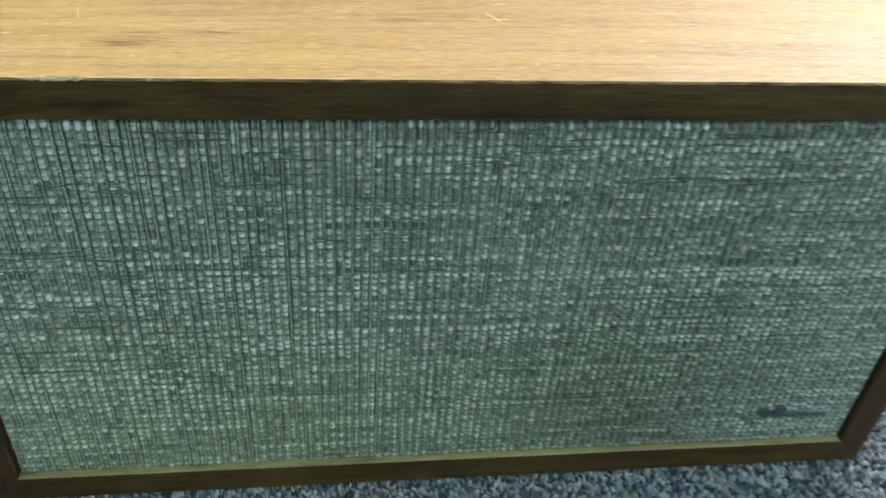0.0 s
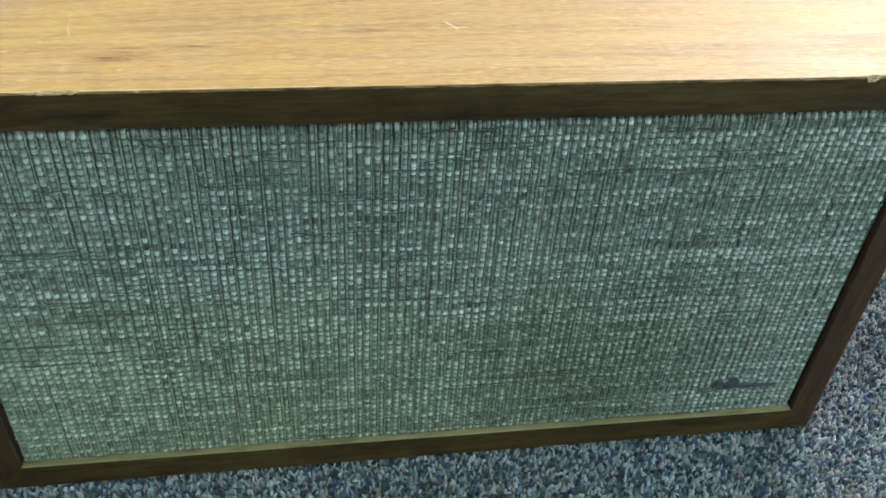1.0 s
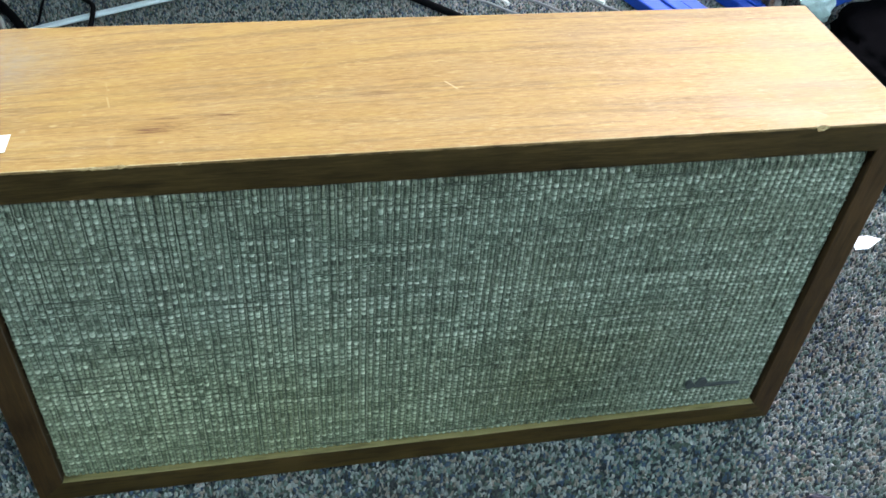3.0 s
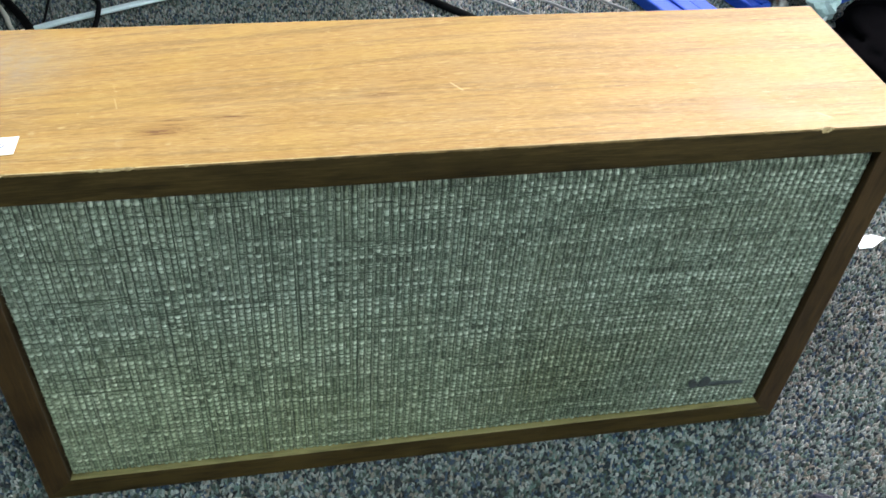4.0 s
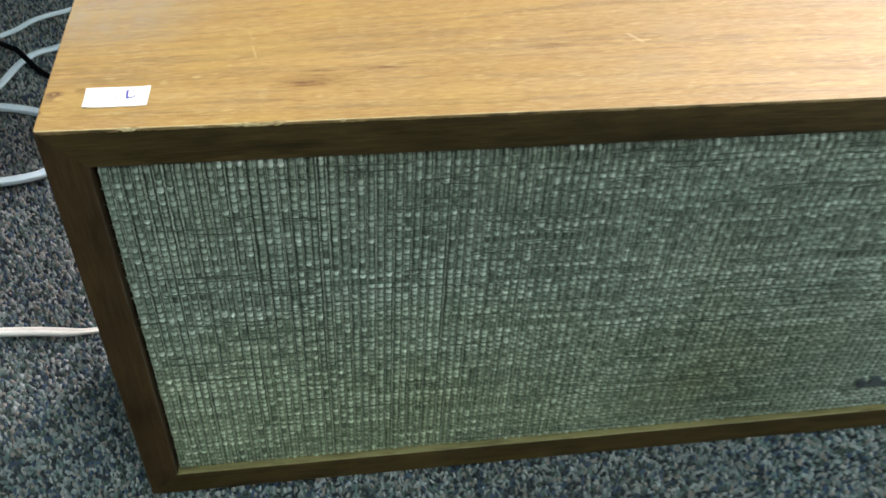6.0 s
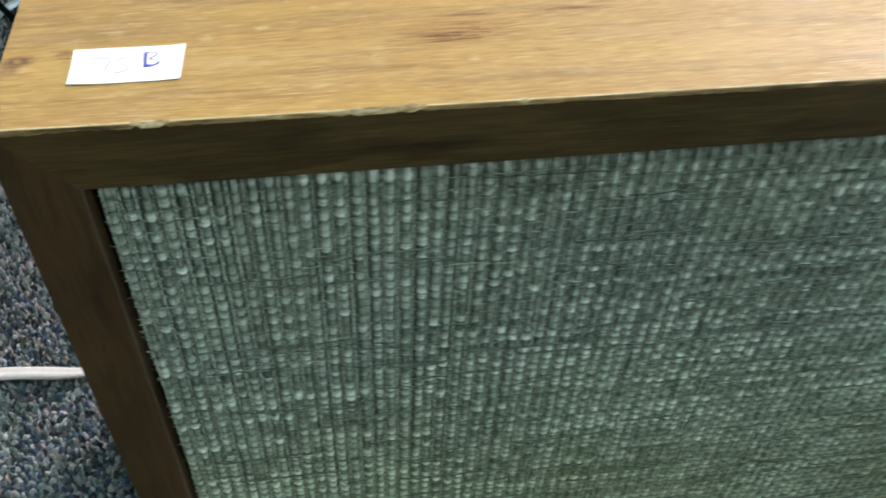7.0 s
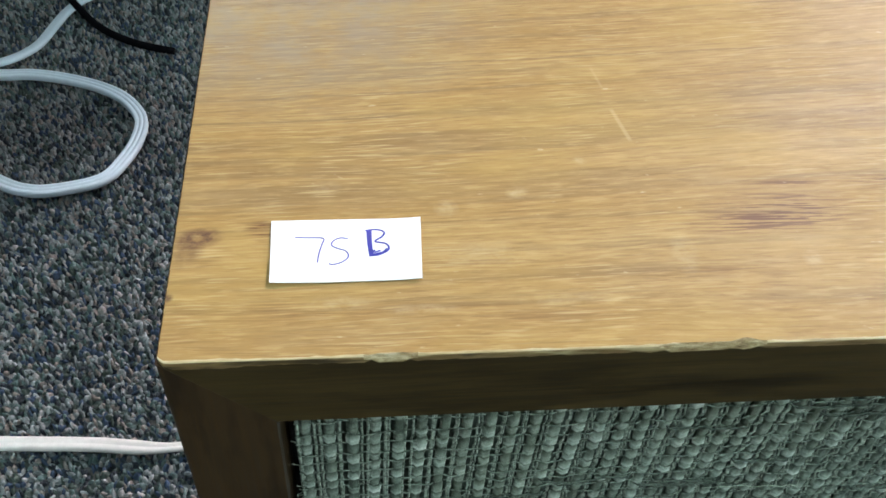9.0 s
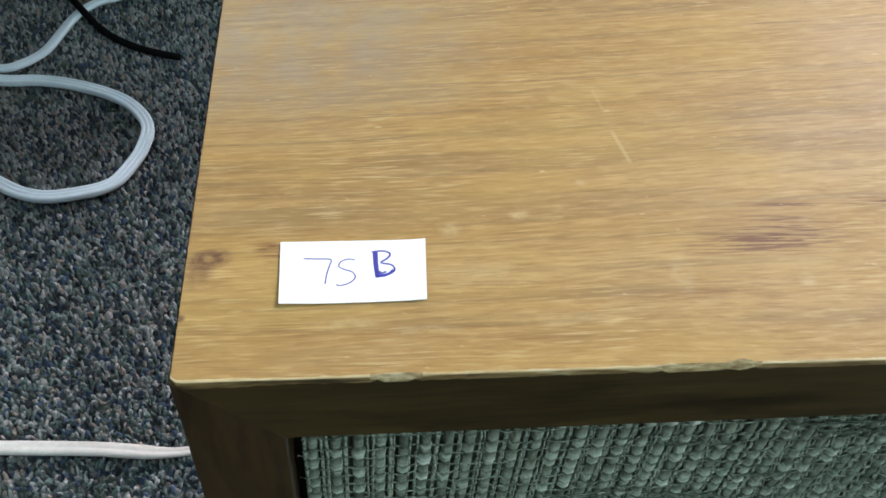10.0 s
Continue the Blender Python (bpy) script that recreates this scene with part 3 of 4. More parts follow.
def tubes(name, paths, radii, sides, material, parent, attr=None, squash=0.75):
    """Many tubes in one mesh. paths: (tubes, rings, 3); radii: (tubes, rings). The tubes run along z or x."""
    n, r, _ = paths.shape
    # the cloth is drawn back over the baffle along its top
    paths[..., 1] += 0.0034 * np.clip((paths[..., 2] - GZ1 + 0.007) / 0.007, 0, 1) ** 2
    along_z = abs(paths[0, -1, 2] - paths[0, 0, 2]) > abs(paths[0, -1, 0] - paths[0, 0, 0])
    a = np.arange(sides) * 2 * np.pi / sides + 0.3
    off = np.zeros((n, r, sides, 3))
    off[..., 0 if along_z else 2] = radii[..., None] * np.cos(a)
    off[..., 1] = radii[..., None] * np.sin(a) * squash
    verts = (paths[:, :, None, :] + off).reshape(-1, 3)
    i = np.arange(n * (r - 1))
    base = (i // (r - 1)) * r * sides + (i % (r - 1)) * sides
    k = np.arange(sides)
    q = np.stack([base[:, None] + k, base[:, None] + (k + 1) % sides, base[:, None] + sides + (k + 1) % sides, base[:, None] + sides + k], -1).reshape(-1, 4)
    if not along_z:
        q = q[:, ::-1]
    me = bpy.data.meshes.new(name)
    me.vertices.add(len(verts))
    me.vertices.foreach_set("co", verts.ravel())
    me.loops.add(q.size)
    me.loops.foreach_set("vertex_index", q.ravel().astype(np.int32))
    me.polygons.add(len(q))
    me.polygons.foreach_set("loop_start", np.arange(0, q.size, 4, dtype=np.int32))
    me.polygons.foreach_set("use_smooth", np.ones(len(q), bool))
    if attr is not None:
        me.attributes.new("slub", "FLOAT", "POINT").data.foreach_set("value", np.repeat(attr.ravel(), sides))
    me.update()
    me.validate()
    me.materials.append(material)
    ob = new(name, me)
    ob.parent = parent
    return tagged(ob, kind="stuff")


# thick slub yarns, pinched by each weft and swelling between
rows = len(zr) - 1
phase = np.array([0.0, 0.21, 0.38, 0.50, 0.62, 0.80])
zz = np.concatenate([(zr[:-1, None] + (zr[1:] - zr[:-1])[:, None] * phase).ravel(), zr[-1:]])


def drift(n, m, reach):
    """n rows of m values that wander slowly, of spread 1."""
    kern = np.exp(-0.5 * (np.arange(-3 * reach, 3 * reach + 1) / reach) ** 2)
    kern /= np.sqrt((kern ** 2).sum())
    return np.array([np.convolve(rng.normal(0, 1, m + 6 * reach), kern, "valid")[:m] for _ in range(n)])


# the slubs of one pass of weft swell alike, so pale knots stand in broken rows
amp = 0.60 + 0.07 * rng.normal(0, 1, (1, rows)) + 0.12 * drift(rows, ncol, 5).T + 0.55 * (rng.beta(1.6, 1.7, (ncol, rows)) - 0.48) + 0.02 * rng.normal(0, 1, (ncol, 1))
lag = rng.random((ncol, rows)) < 0.08
amp[lag] *= 0.4
amp = np.clip(amp, 0.03, 1.0)
nip = rng.beta(1.2, 1.4, (ncol, rows))  # how hard a half-way weft pinches each slub
half = rng.normal(0, 0.10, (ncol, rows))


def along_yarn(shape, mid, sway):
    """One value a ring: the slub's shape between two wefts, nipped in the middle, its halves unlike."""
    v = np.repeat(amp, 6, 1).reshape(ncol, rows, 6) * np.array(shape)
    v[..., 3] *= 1 - mid * nip
    v[..., 1:3] *= (1 + sway * half)[..., None]
    v[..., 4:] *= (1 - sway * half)[..., None]
    return np.concatenate([v.reshape(ncol, -1), np.zeros((ncol, 1))], 1)


ampr = along_yarn([0.0, 0.9, 1.0, 1.0, 1.0, 0.9], 0.75, 1.0)
# colour tone: dark at each weft, pale along the swell
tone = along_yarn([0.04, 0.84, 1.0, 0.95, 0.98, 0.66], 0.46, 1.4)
wob = np.cumsum(rng.normal(0, 0.000028, (ncol, len(zz))), 1)
wob -= np.linspace(0, 1, len(zz)) * wob[:, -1:]
pth = np.zeros((ncol, len(zz), 3))
pth[..., 0] = colx[:, None] + wob
pth[..., 1] = 0.0052 - 0.0004 * ampr
pth[..., 2] = zz
pth[:, 1:-1, 2] += np.repeat(rng.normal(0, 0.0006, (ncol, rows)), 6, 1)[:, 1:]
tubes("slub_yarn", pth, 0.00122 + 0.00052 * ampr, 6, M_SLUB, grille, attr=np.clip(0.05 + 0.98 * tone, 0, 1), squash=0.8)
# thin paired threads between them
zt = np.concatenate([(zr[:-1, None] + (zr[1:] - zr[:-1])[:, None] * np.array([0.0, 0.5])).ravel(), zr[-1:]])
tx = np.concatenate([colx + pitch * 0.415, colx + pitch * 0.575]) + rng.normal(0, 0.00005, 2 * ncol)
tx = np.concatenate([tx[tx < GX1 - 0.0005], [GX0 + 0.0003, GX0 + 0.0009, GX1 - 0.0004]])
pth = np.zeros((len(tx), len(zt), 3))
wob = rng.normal(0, 0.00007, (len(tx), len(zt))) + np.cumsum(rng.normal(0, 0.00002, (len(tx), len(zt))), 1)
pth[..., 0] = tx[:, None] + wob
pth[..., 1] = 0.0047 + 0.0004 * np.cos(np.arange(len(zt)) * np.pi)[None, :]
pth[..., 2] = zt
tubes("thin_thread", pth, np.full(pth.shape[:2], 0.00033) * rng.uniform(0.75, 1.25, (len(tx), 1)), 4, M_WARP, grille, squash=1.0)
# fine wefts across
xs = np.linspace(GX0 + 0.0003, GX1 - 0.0003, 2 * ncol + 1)
pth = np.zeros((rows - 1, len(xs), 3))
pth[..., 0] = xs
pth[..., 1] = 0.0045 + rng.normal(0, 0.0003, pth.shape[:2])
pth[..., 2] = zr[1:-1, None] + rng.normal(0, 0.00016, pth.shape[:2]) + np.cumsum(rng.normal(0, 0.00003, pth.shape[:2]), 1)
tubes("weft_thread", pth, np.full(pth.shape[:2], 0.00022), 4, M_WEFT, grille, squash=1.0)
# loose floats lying over the yarns; dark strands stand in for their shadows
nf, nr = 300, 16
fx = rng.uniform(GX0, GX1 - 0.07, nf)
ln = rng.uniform(0.010, 0.048, nf)
pth = np.zeros((nf, nr, 3))
pth[..., 0] = fx[:, None] + ln[:, None] * np.linspace(0, 1, nr)
pth[..., 1] = 0.0033 + rng.normal(0, 0.0002, (nf, nr))
pth[:, 0, 1] = pth[:, -1, 1] = 0.0056
pth[..., 2] = rng.uniform(GZ0 + 0.004, GZ1 - 0.004, nf)[:, None] + np.cumsum(rng.normal(0, 0.00022, (nf, nr)), 1)
pth[:40, :, 2] += 0.0007 * np.sin(np.linspace(0, 5, nr) + rng.uniform(0, 6, (40, 1)))
pth[:40, :, 1] -= 0.0003
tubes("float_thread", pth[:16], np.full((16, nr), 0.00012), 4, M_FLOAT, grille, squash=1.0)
tubes("float_shadow_strand", pth[40:], np.full((nf - 40, nr), 0.00034), 4, M_FLOAT_SHADOW, grille, squash=1.0)

# frayed weft ends along the cut edges of the cloth
nf, nr = 100, 5
side = np.where(np.arange(nf) % 3 < 2, -1.0, 1.0)
pth = np.zeros((nf, nr, 3))
run = np.linspace(0, 1, nr) * rng.uniform(0.0010, 0.0020, nf)[:, None]
pth[..., 0] = np.where(side < 0, GX0 + 0.0006, GX1 - 0.0006)[:, None] + side[:, None] * run
pth[..., 1] = 0.0050 + rng.normal(0, 0.0003, (nf, 1)) - run * rng.uniform(-0.3, 0.5, (nf, 1))
pth[..., 2] = rng.uniform(GZ0 + 0.003, GZ1 - 0.003, nf)[:, None] + run * rng.uniform(-0.7, 0.7, (nf, 1))
tubes("frayed_end", pth, np.full((nf, nr), 0.00016), 4, M_FLOAT, grille, squash=1.0)

# the maker's badge, as plain dark shapes
bm = bmesh.new()


def slab(outline, y0, y1):
    front = [bm.verts.new((x, y0, z)) for x, z in outline]
    back = [bm.verts.new((x, y1, z)) for x, z in outline]
    bm.faces.new(front)
    bm.faces.new(list(reversed(back)))
    for i in range(len(front)):
        j = (i + 1) % len(front)
        bm.faces.new((front[j], front[i], back[i], back[j]))


slab([(0.5135 + 0.0036 * math.cos(a), 0.0545 + 0.0042 * math.sin(a)) for a in np.linspace(0, 2 * math.pi, 16, False)], 0.0014, 0.0042)
slab([(0.5235 + 0.0042 * math.cos(a) + 0.0015 * math.sin(a), 0.0560 + 0.0050 * math.sin(a)) for a in np.linspace(0, 2 * math.pi, 16, False)], 0.0013, 0.0042)
slab([(0.5150, 0.0518), (0.5300, 0.0508), (0.5590, 0.0500), (0.5590, 0.0506), (0.5440, 0.0522), (0.5270, 0.0532)], 0.0016, 0.0042)
bmesh.ops.recalc_face_normals(bm, faces=bm.faces[:])
part("badge", bm, M_BADGE, speaker, "small dark script badge")

# ---- the paper label with its handwriting ----
label = tagged(new("paper_label"), "small white paper label handwritten 75 B in blue ink", "label")
label.location = (0.0195, 0.0174, H + 0.0002)
C = [Vector((0.0, 0.0, 0)), Vector((0.0296, 0.0003, 0)), Vector((0.0303, 0.0166, 0)), Vector((-0.0003, 0.0166, 0))]


def on_label(u, v):
    p = (C[0] * (1 - u) + C[1] * u) * (1 - v) + (C[3] * (1 - u) + C[2] * u) * v
    lift = 0.0006 * max(0, 1 - u / 0.45) ** 2 * max(0, 1 - v / 0.5) + 0.00035 * max(0, (u - 0.75) / 0.25) ** 2
    return Vector((p.x, p.y, lift))


bm = bmesh.new()
NU, NV = 16, 10
grid = [[bm.verts.new(on_label(i / NU, j / NV) + Vector((0, 0, 0.00018))) for i in range(NU + 1)] for j in range(NV + 1)]
low = [[bm.verts.new(on_label(i / NU, j / NV)) for i in range(NU + 1)] for j in range(NV + 1)]
for j in range(NV):
    for i in range(NU):
        bm.faces.new((grid[j][i], grid[j][i + 1], grid[j + 1][i + 1], grid[j + 1][i]))
        bm.faces.new((low[j][i], low[j + 1][i], low[j + 1][i + 1], low[j][i + 1]))
rim = [(0, i) for i in range(NU)] + [(j, NU) for j in range(NV)] + [(NV, i) for i in range(NU, 0, -1)] + [(j, 0) for j in range(NV, 0, -1)]
for a, b in zip(rim, rim[1:] + rim[:1]):
    bm.faces.new((grid[a[0]][a[1]], low[a[0]][a[1]], low[b[0]][b[1]], grid[b[0]][b[1]]))
bmesh.ops.recalc_face_normals(bm, faces=bm.faces[:])
part("paper", bm, M_PAPER, label, smooth=False)


def stroke(name, lines, width):
    """Pen strokes on the label; lines hold (u, v) points of the label."""
    bm = bmesh.new()
    for line in lines:
        pts = [on_label(u, v) + Vector((0, 0, 0.00022)) for u, v in line]
        sweep(pts, [(-width / 2, 0), (-width / 4, 0.00006), (width / 4, 0.00006), (width / 2, 0)], bm, 0.0004)
    part(name, bm, M_INK, label)


stroke("digit_seven", [[(0.160, 0.715), (0.24, 0.705), (0.345, 0.690), (0.338, 0.60), (0.318, 0.45), (0.308, 0.300)]], 0.00028)
stroke("digit_five", [[(0.510, 0.675), (0.46, 0.69), (0.415, 0.650), (0.400, 0.575), (0.44, 0.520), (0.495, 0.475), (0.512, 0.385), (0.470, 0.300), (0.405, 0.265), (0.385, 0.285)]], 0.00028)
stroke("letter_b", [[(0.640, 0.800), (0.643, 0.62), (0.655, 0.40)], [(0.662, 0.79), (0.664, 0.60), (0.672, 0.42)], [(0.650, 0.80), (0.655, 0.6), (0.664, 0.40)],
                    [(0.625, 0.800), (0.70, 0.815), (0.752, 0.770), (0.735, 0.690), (0.690, 0.620), (0.765, 0.575), (0.780, 0.480), (0.720, 0.405), (0.650, 0.385)],
                    [(0.655, 0.41), (0.70, 0.420), (0.745, 0.445), (0.770, 0.500)], [(0.660, 0.455), (0.690, 0.445), (0.725, 0.470)], [(0.664, 0.50), (0.676, 0.47), (0.690, 0.475)]], 0.00042)

# ---- cables on the carpet ----
CORD_STEP = 0.868  # from here on the cord is stripped of its outer sleeve
tagged(link("power_cord", sweep([(-1.4, 0.06, 0.0036), (-0.9, 0.13, 0.0036), (-0.5, 0.172, 0.0036), (-0.28, 0.168, 0.0036), (-0.16, 0.1610, 0.0036), (-0.11, 0.1580, 0.0036),
                                 (-0.062, 0.1540, 0.0036), (-0.012, 0.164, 0.0036), (0.05, 0.185, 0.0036), (0.12, 0.176, 0.012)], twin(0.0022),
                                scale=lambda u: 1.0 if u < CORD_STEP else max(0.66, 1.0 - (u - CORD_STEP) * 30)), M_CREAM, smooth=True),
       "cream two-strand speaker cord lying on carpet", "cord")
CABLE = [(-0.2337, 0.4778), (-0.205, 0.4775), (-0.1785, 0.4722), (-0.150, 0.4610), (-0.1300, 0.4462), (-0.1165, 0.4246), (-0.1165, 0.4015), (-0.1225, 0.3815),
         (-0.1320, 0.3640), (-0.1495, 0.3558), (-0.1785, 0.3520), (-0.2076, 0.3651), (-0.255, 0.405), (-0.275, 0.48), (-0.285, 0.62)]
tagged(link("looped_cable", sweep([(-0.287, 0.72, 0.004), (-0.289, 0.58, 0.004), (-0.272, 0.490, 0.004)] + [(x, y, 0.004) for x, y in CABLE], ribbed(0.0092, 0.0052)), M_WHITE_CABLE, smooth=True),
       "flat white cable curled in a loop on carpet", "cable")
tagged(link("white_cable", sweep([(-0.288, 0.56, 0.0042), (-0.275, 0.505, 0.0042), (-0.24, 0.492, 0.0042), (-0.223, 0.497, 0.0042), (-0.208, 0.514, 0.0042), (-0.200, 0.540, 0.0042),
                                  (-0.193, 0.562, 0.0042), (-0.181, 0.580, 0.0042), (-0.160, 0.592, 0.0042), (-0.125, 0.612, 0.0042), (-0.06, 0.632, 0.0042), (0.02, 0.625, 0.0042), (0.10, 0.58, 0.0042)],
                                 strap(0.0082, 0.0044)), M_WHITE_CABLE, smooth=True), "flat white cable lying on carpet", "cable")
tagged(link("white_wire", sweep([(0.10, 0.615, 0.004), (0.0, 0.640, 0.004), (-0.08, 0.662, 0.004), (-0.122, 0.688, 0.004), (-0.139, 0.717, 0.004),
                                 (-0.150, 0.748, 0.004), (-0.170, 0.788, 0.004), (-0.20, 0.840, 0.004), (-0.235, 0.885, 0.004)], circle(0.0032)), M_CREAM, smooth=True),
       "thin off-white wire bending over the carpet", "cable")
tagged(link("thin_white_cable", sweep([(-0.288, 0.55, 0.004), (-0.265, 0.590, 0.004), (-0.216, 0.6305, 0.004), (-0.195, 0.657, 0.004), (-0.159, 0.6785, 0.004), (-0.132, 0.692, 0.004), (-0.10, 0.684, 0.004), (-0.05, 0.66, 0.004)],
                                      twin(0.0019)), M_WHITE_CABLE, smooth=True), "thin white cable on the carpet", "cable")
tagged(link("white_strap_cable", sweep([(-0.128, 0.696, 0.005), (-0.0880, 0.7200, 0.005), (-0.03, 0.748, 0.005), (0.064, 0.790, 0.005), (0.173, 0.832, 0.005), (0.32, 0.875, 0.005), (0.60, 0.93, 0.005)],
                                       strap(0.0115, 0.0050)), M_WHITE_CABLE, smooth=True), "wide flat white cable behind the loudspeaker", "cable")
tagged(link("black_cable", sweep([(-0.285, 0.65, 0.0045), (-0.2153, 0.598, 0.0045), (-0.198, 0.578, 0.0100), (-0.169, 0.543, 0.0045), (-0.143, 0.522, 0.0045), (-0.120, 0.512, 0.0040), (-0.102, 0.508, 0.0030)],
                                 circle(0.0030)), M_BLACK_CABLE, smooth=True), "black cable lying over white cables", "cable")
tagged(link("black_wire", sweep([(-0.135, 0.892, 0.004), (-0.118, 0.873, 0.004), (-0.085, 0.835, 0.004), (-0.055, 0.800, 0.006), (-0.034, 0.765, 0.0125), (-0.0300, 0.738, 0.0125), (-0.034, 0.70, 0.005), (-0.05, 0.60, 0.004), (-0.02, 0.52, 0.004)],
                                circle(0.0034)), M_BLACK_CABLE, smooth=True), "black wire crossing a white cable", "cable")
tagged(link("thick_black_cable", sweep([(-0.228, 0.885, 0.006), (-0.200, 0.850, 0.006), (-0.155, 0.785, 0.006), (-0.118, 0.718, 0.006), (-0.09, 0.64, 0.006), (-0.02, 0.56, 0.006)], circle(0.0058)), M_BLACK_CABLE, smooth=True),
       "thick black cable on the carpet", "cable")
tagged(link("thin_black_wire", sweep([(-0.109, 0.890, 0.003), (-0.106, 0.86, 0.003), (-0.102, 0.802, 0.003), (-0.100, 0.745, 0.003), (-0.098, 0.690, 0.003), (-0.07, 0.60, 0.003)], circle(0.0017)), M_BLACK_CABLE, smooth=True),
       "thin black wire on the carpet", "cable")
tagged(link("dark_strip", sweep([(0.28, 0.92, 0.005), (0.36, 0.835, 0.005), (0.41, 0.775, 0.005), (0.46, 0.72, 0.005), (0.54, 0.63, 0.005)], circle(0.0055)), M_BLACK_CABLE, smooth=True),
       "dark strip on the carpet behind the loudspeaker", "cable")


# ---- the rack behind ----
def rod(p, q, r, n=8):
    p, q = Vector(p), Vector(q)
    m = Matrix.Translation(p) @ (q - p).to_track_quat("Z", "Y").to_matrix().to_4x4()
    return turned([(r * 0.8, 0), (r, r * 0.3), (r, (q - p).length - r * 0.3), (r * 0.8, (q - p).length)], n, m)


rack = tagged(new("wire_rack"), "zinc wire rack with an upright chrome post", "rack")
rack.location = (0.945, 0.705, 0)
RO = Vector(rack.location)
for p, q in (((0.395, 0.875, 0.006), (0.595, 0.668, 0.006)), ((0.475, 0.872, 0.006), (0.665, 0.668, 0.006)), ((0.570, 0.868, 0.006), (0.745, 0.668, 0.006))):
    part("wire", rod(Vector(p) - RO, Vector(q) - RO, 0.0022), M_WIRE, rack)
# gleam of bare metal, painted as short white lengths
for p, q in (((0.5287, 0.7943, 0.011), (0.5426, 0.7345, 0.011)), ((0.478, 0.825, 0.011), (0.4916, 0.795, 0.011)), ((0.674, 0.7566, 0.010), (0.6884, 0.7323, 0.010))):
    part("bright_wire", rod(Vector(p) - RO, Vector(q) - RO, 0.0030), M_BRIGHT_WIRE, rack)
part("post", turned([(0.0205, -0.001), (0.0220, 0.002), (0.0220, 0.010), (0.0185, 0.012), (0.0185, 0.060), (0.0200, 0.062), (0.0200, 0.068), (0.0185, 0.070), (0.0185, 0.9)], 20), M_CHROME, rack, smooth=True)

plug = tagged(new("plug_head"), "cloudy white plastic plug with metal pin", "plug")
plug.location = (1.008, 0.690, 0.020)
plug.rotation_euler = (0, 0, radians(-28))
bm = bmesh.new()
bmesh.ops.create_icosphere(bm, subdivisions=3, radius=1)
for v in bm.verts:
    n = noise.cell(v.co * 1.9 + Vector((3.1, 0.4, 7.0))) * 0.10 + noise.noise(v.co * 1.7) * 0.22
    box_ = max(abs(v.co.x), abs(v.co.y), abs(v.co.z)) ** -0.45
    v.co = Vector((v.co.x * 0.0260, v.co.y * 0.0225, v.co.z * 0.0190)) * (box_ * (1 + n))
part("body", bm, M_CLOUDY, plug, "crumpled cloudy plastic body")
for oy in (-0.009, 0.009):
    socket = part("socket", turned([(0.0085, 0.0), (0.0100, 0.001), (0.0100, 0.014), (0.0085, 0.015)], 16, Matrix.Translation((-0.031, oy, 0.004)) @ Matrix.Rotation(radians(90), 4, "Y")), M_CHROME, plug, "metal socket", smooth=True)
    part("bore", turned([(0.0068, 0.0), (0.0070, 0.0008)], 14, Matrix.Translation((-0.0320, oy, 0.004)) @ Matrix.Rotation(radians(90), 4, "Y")), M_BLACK_BOARD, socket)
part("pin", rod((-0.066, 0.004, 0.002), (-0.028, 0.004, 0.002), 0.0036), M_CHROME, plug, smooth=True)
bm = sweep([(0.010, -0.020, -0.012), (0.004, -0.034, -0.017), (-0.010, -0.034, -0.017), (-0.016, -0.022, -0.014)], circle(0.0024, 8))
part("loop", bm, M_CLOUDY, plug, "pale plastic loop", smooth=True)


pallet = tagged(new("plastic_pallet"), "bright blue plastic slatted pallet lying on the carpet", "pallet")
pallet.location, pallet.rotation_euler = (0.825, 0.82, 0), (0, 0, radians(108))
for off, half in ((0.070, 0.042), (-0.048, 0.024)):
    slat = part("slat", box(-0.15, 0.15, off - half, off + half, 0.0, 0.018, 0.003), M_BLUE, pallet)
    part("rib", box(-0.15, 0.15, off - half * 0.3, off + half * 0.3, 0.0175, 0.021, 0.003), M_BLUE, slat)
part("crossbar", box(0.12, 0.15, -0.0235, 0.0275, 0.0, 0.016, 0.003), M_BLUE, pallet)
crate = tagged(new("blue_crate"), "bright blue plastic crate standing on the carpet", "crate")
crate.location, crate.rotation_euler = (1.177, 0.925, 0), (0, 0, radians(25))
part("crate_floor", box(-0.19, 0.19, -0.13, 0.13, 0.004, 0.012, 0.001), M_BLUE, crate)
for x0, x1, y0, y1 in ((-0.20, 0.20, -0.14, -0.13), (-0.20, 0.20, 0.13, 0.14), (-0.20, -0.19, -0.1302, 0.1302), (0.19, 0.20, -0.1302, 0.1302)):
    part("crate_wall", box(x0, x1, y0, y1, 0.0, 0.20, 0.003), M_BLUE, crate)
for x0, x1, y0, y1 in ((-0.212, 0.212, -0.152, -0.128), (-0.212, 0.212, 0.128, 0.152), (-0.212, -0.188, -0.1282, 0.1282), (0.188, 0.212, -0.1282, 0.1282)):
    part("crate_rim", box(x0, x1, y0, y1, 0.199, 0.222, 0.004), M_BLUE, crate)


def soft_lump(name, cx, cy, rx, ry, h, seed, material, turn=0.0):
    """A low uneven heap resting on the floor."""
    bm = bmesh.new()
    bmesh.ops.create_icosphere(bm, subdivisions=4, radius=1)
    for v in bm.verts:
        n = noise.fractal(v.co * 1.6 + Vector((seed, 0, 0)), 0.6, 2.0, 4)
        s = 1 + 0.22 * n
        v.co = Vector((v.co.x * rx * s, v.co.y * ry * s, max(0.0, (v.co.z * 0.75 + 0.42) * h * s)))
    bm.transform(pose(cx, cy, 0, 0, 0, turn))
    return link(name, bm, material, smooth=True)


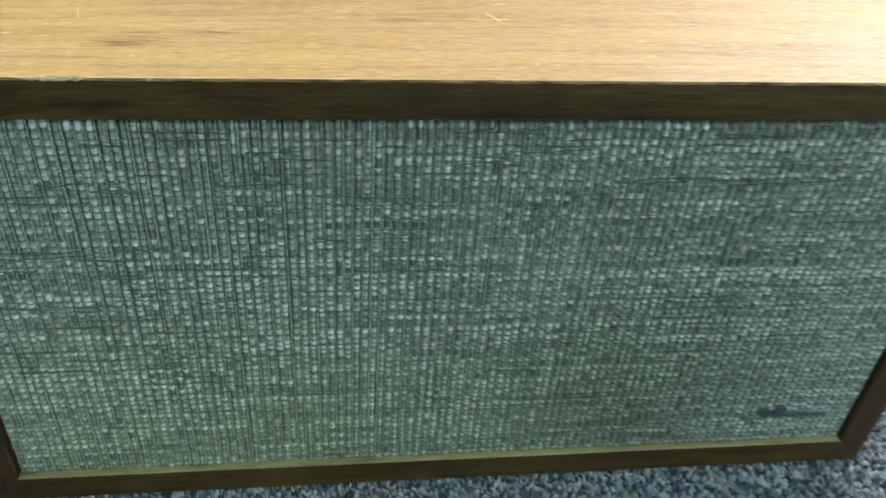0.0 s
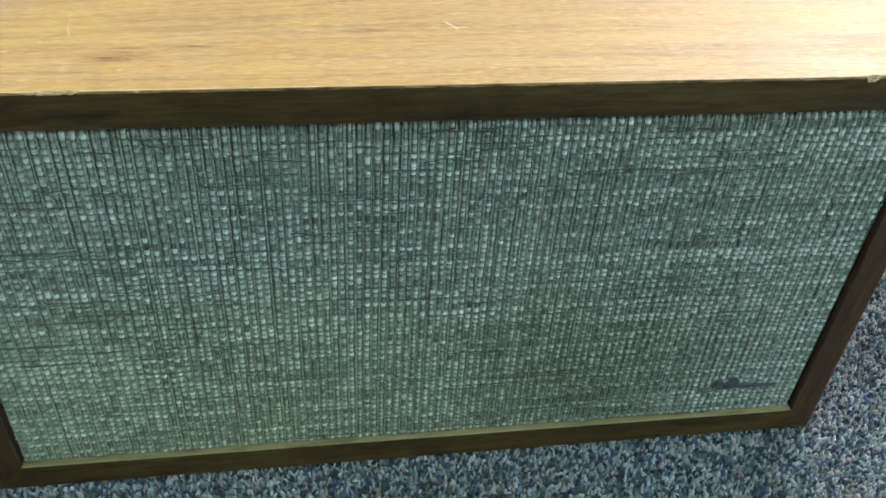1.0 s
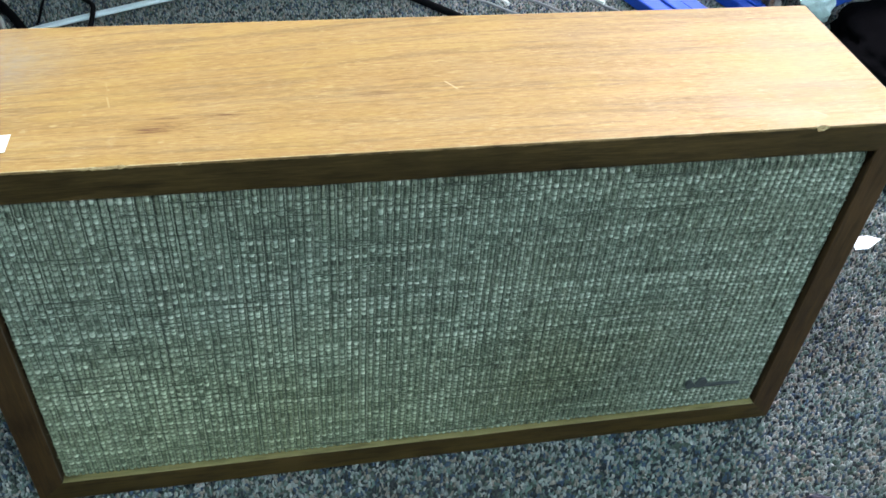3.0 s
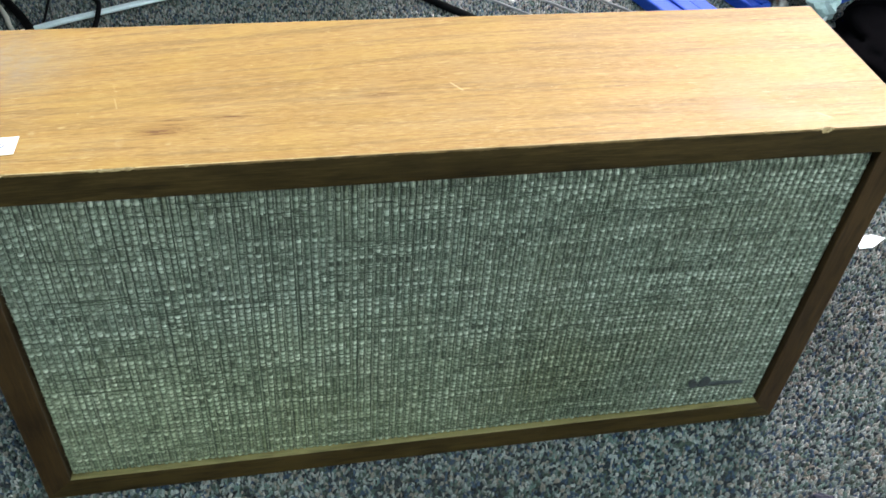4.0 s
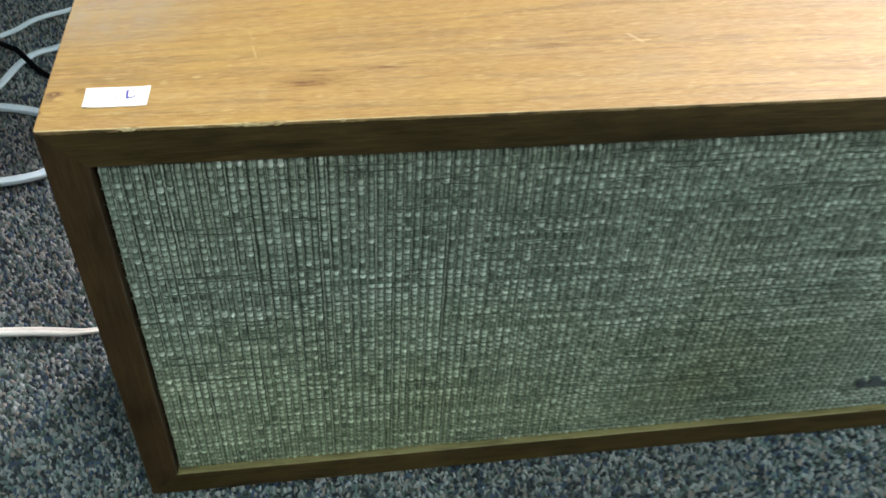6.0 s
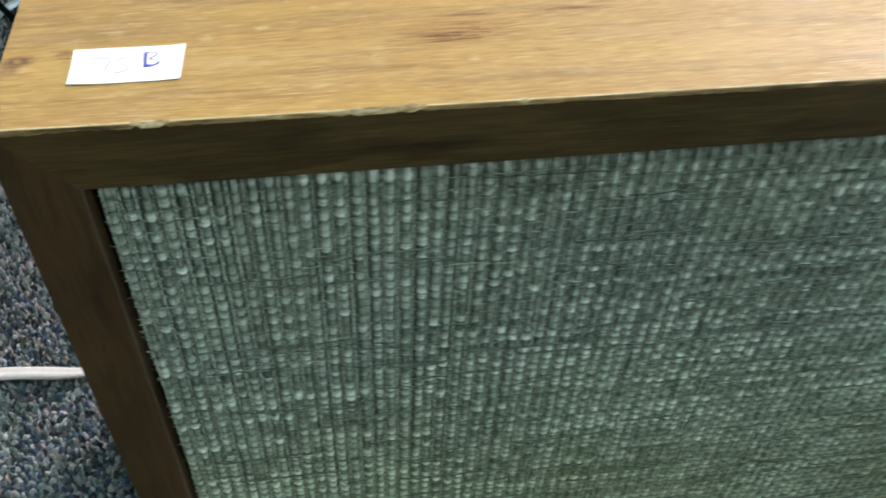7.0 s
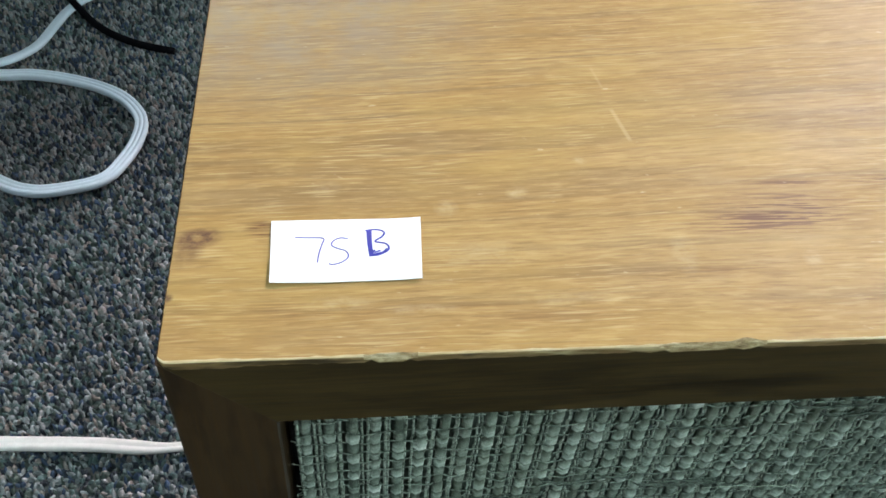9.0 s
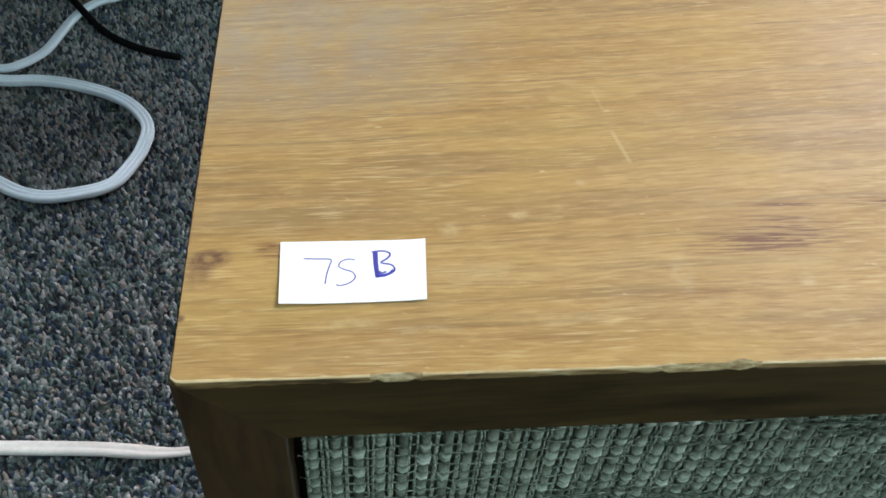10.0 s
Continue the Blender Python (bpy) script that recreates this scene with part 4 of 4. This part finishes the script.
tagged(soft_lump("black_heap", 1.112, 0.600, 0.150, 0.098, 0.030, 4.0, M_MATT_BLACK, 30), "low black heap on the carpet", "bag")
tagged(soft_lump("navy_lump", 0.965, 0.315, 0.085, 0.055, 0.035, 9.0, M_NAVY, 20), "low dark navy lump on the carpet", "cloth")

# a torn scrap of paper and bits of lint
bm = bmesh.new()
top = [bm.verts.new((x, y, z)) for x, y, z in ((0.796, 0.192, 0.001), (0.811, 0.191, 0.002), (0.832, 0.202, 0.004), (0.820, 0.210, 0.003), (0.803, 0.211, 0.001))]
bm.faces.new(top)
ext = bmesh.ops.extrude_face_region(bm, geom=bm.faces[:])
for v in [g for g in ext["geom"] if isinstance(g, bmesh.types.BMVert)]:
    v.co.z += 0.0005
bmesh.ops.recalc_face_normals(bm, faces=bm.faces[:])
tagged(link("paper_scrap", bm, M_SCRAP), "torn white paper scrap lying on the carpet", "paper scrap")
tagged(soft_lump("lint_clump", 0.604, -0.0865, 0.011, 0.0045, 0.006, 2.0, M_NAVY, -10), "small dark lint clump on the carpet", "lint")

# ---- carpet pile ----
step = 0.0029
gx, gy = np.meshgrid(np.arange(-0.36, 1.20, step), np.arange(-0.24, 0.95, step), indexing="ij")
gx = gx + (np.arange(gx.shape[1]) % 2)[None, :] * step * 0.5
gx, gy = gx.ravel(), gy.ravel()
keep = ~((gx > 0.02) & (gx < 0.58) & (gy > 0.02) & (gy < 0.134)) & ~((gx > 0.06) & (gx < 0.54) & (gy > 0.13) & (gy < 0.58)) & ~((gx < -0.29) & (gy > 0.23)) & ~((gx < 0.17) & (gy > 0.89))
gx, gy = gx[keep], gy[keep]
nt = len(gx)
gx = gx + rng.uniform(-0.0012, 0.0012, nt)
gy = gy + rng.uniform(-0.0012, 0.0012, nt)
sides = 4
ang = rng.uniform(0, np.pi, nt)
la, lb = rng.uniform(0.0014, 0.0028, nt), rng.uniform(0.0008, 0.0013, nt)
ht = rng.uniform(-0.0022, 0.0004, nt)
under = (gx > -0.002) & (gx < 0.602) & (gy > -0.003) & (gy < 0.16)
ht[under] = -0.0012
a = np.arange(sides) * 2 * np.pi / sides
lean = rng.normal(0, 0.0009, (nt, 2))
verts = np.zeros((nt, 2 * sides + 1, 3))
for ring, (s, z) in enumerate(((1.0, 0.0), (0.78, 0.66))):
    ca, sa = np.cos(a) * s, np.sin(a) * s
    ex, ey = la[:, None] * ca, lb[:, None] * sa
    verts[:, ring * sides:(ring + 1) * sides, 0] = gx[:, None] + ex * np.cos(ang)[:, None] - ey * np.sin(ang)[:, None] + lean[:, :1] * z
    verts[:, ring * sides:(ring + 1) * sides, 1] = gy[:, None] + ex * np.sin(ang)[:, None] + ey * np.cos(ang)[:, None] + lean[:, 1:] * z
    verts[:, ring * sides:(ring + 1) * sides, 2] = -0.0060 + (ht[:, None] + 0.0060) * z
verts[:, -1, 0], verts[:, -1, 1], verts[:, -1, 2] = gx + lean[:, 0], gy + lean[:, 1], ht
k = np.arange(sides)
quads = np.stack([k, (k + 1) % sides, sides + (k + 1) % sides, sides + k], -1)
tris = np.stack([sides + k, sides + (k + 1) % sides, np.full(sides, 2 * sides)], -1)
per = np.concatenate([quads.ravel(), tris.ravel()])
starts = np.concatenate([np.arange(0, 4 * sides, 4), 4 * sides + np.arange(0, 3 * sides, 3)])
me = bpy.data.meshes.new("carpet_pile")
me.vertices.add(nt * (2 * sides + 1))
me.vertices.foreach_set("co", verts.ravel())
loops = (per[None, :] + (np.arange(nt) * (2 * sides + 1))[:, None]).ravel()
me.loops.add(len(loops))
me.loops.foreach_set("vertex_index", loops.astype(np.int32))
ls = (starts[None, :] + (np.arange(nt) * len(per))[:, None]).ravel()
me.polygons.add(len(ls))
me.polygons.foreach_set("loop_start", ls.astype(np.int32))
me.polygons.foreach_set("use_smooth", np.ones(len(ls), bool))
me.update()
me.validate()
me.materials.append(M_TUFT)
tagged(new("carpet_pile", me), "speckled blue, grey and tan loop pile", "carpet", kind="stuff")
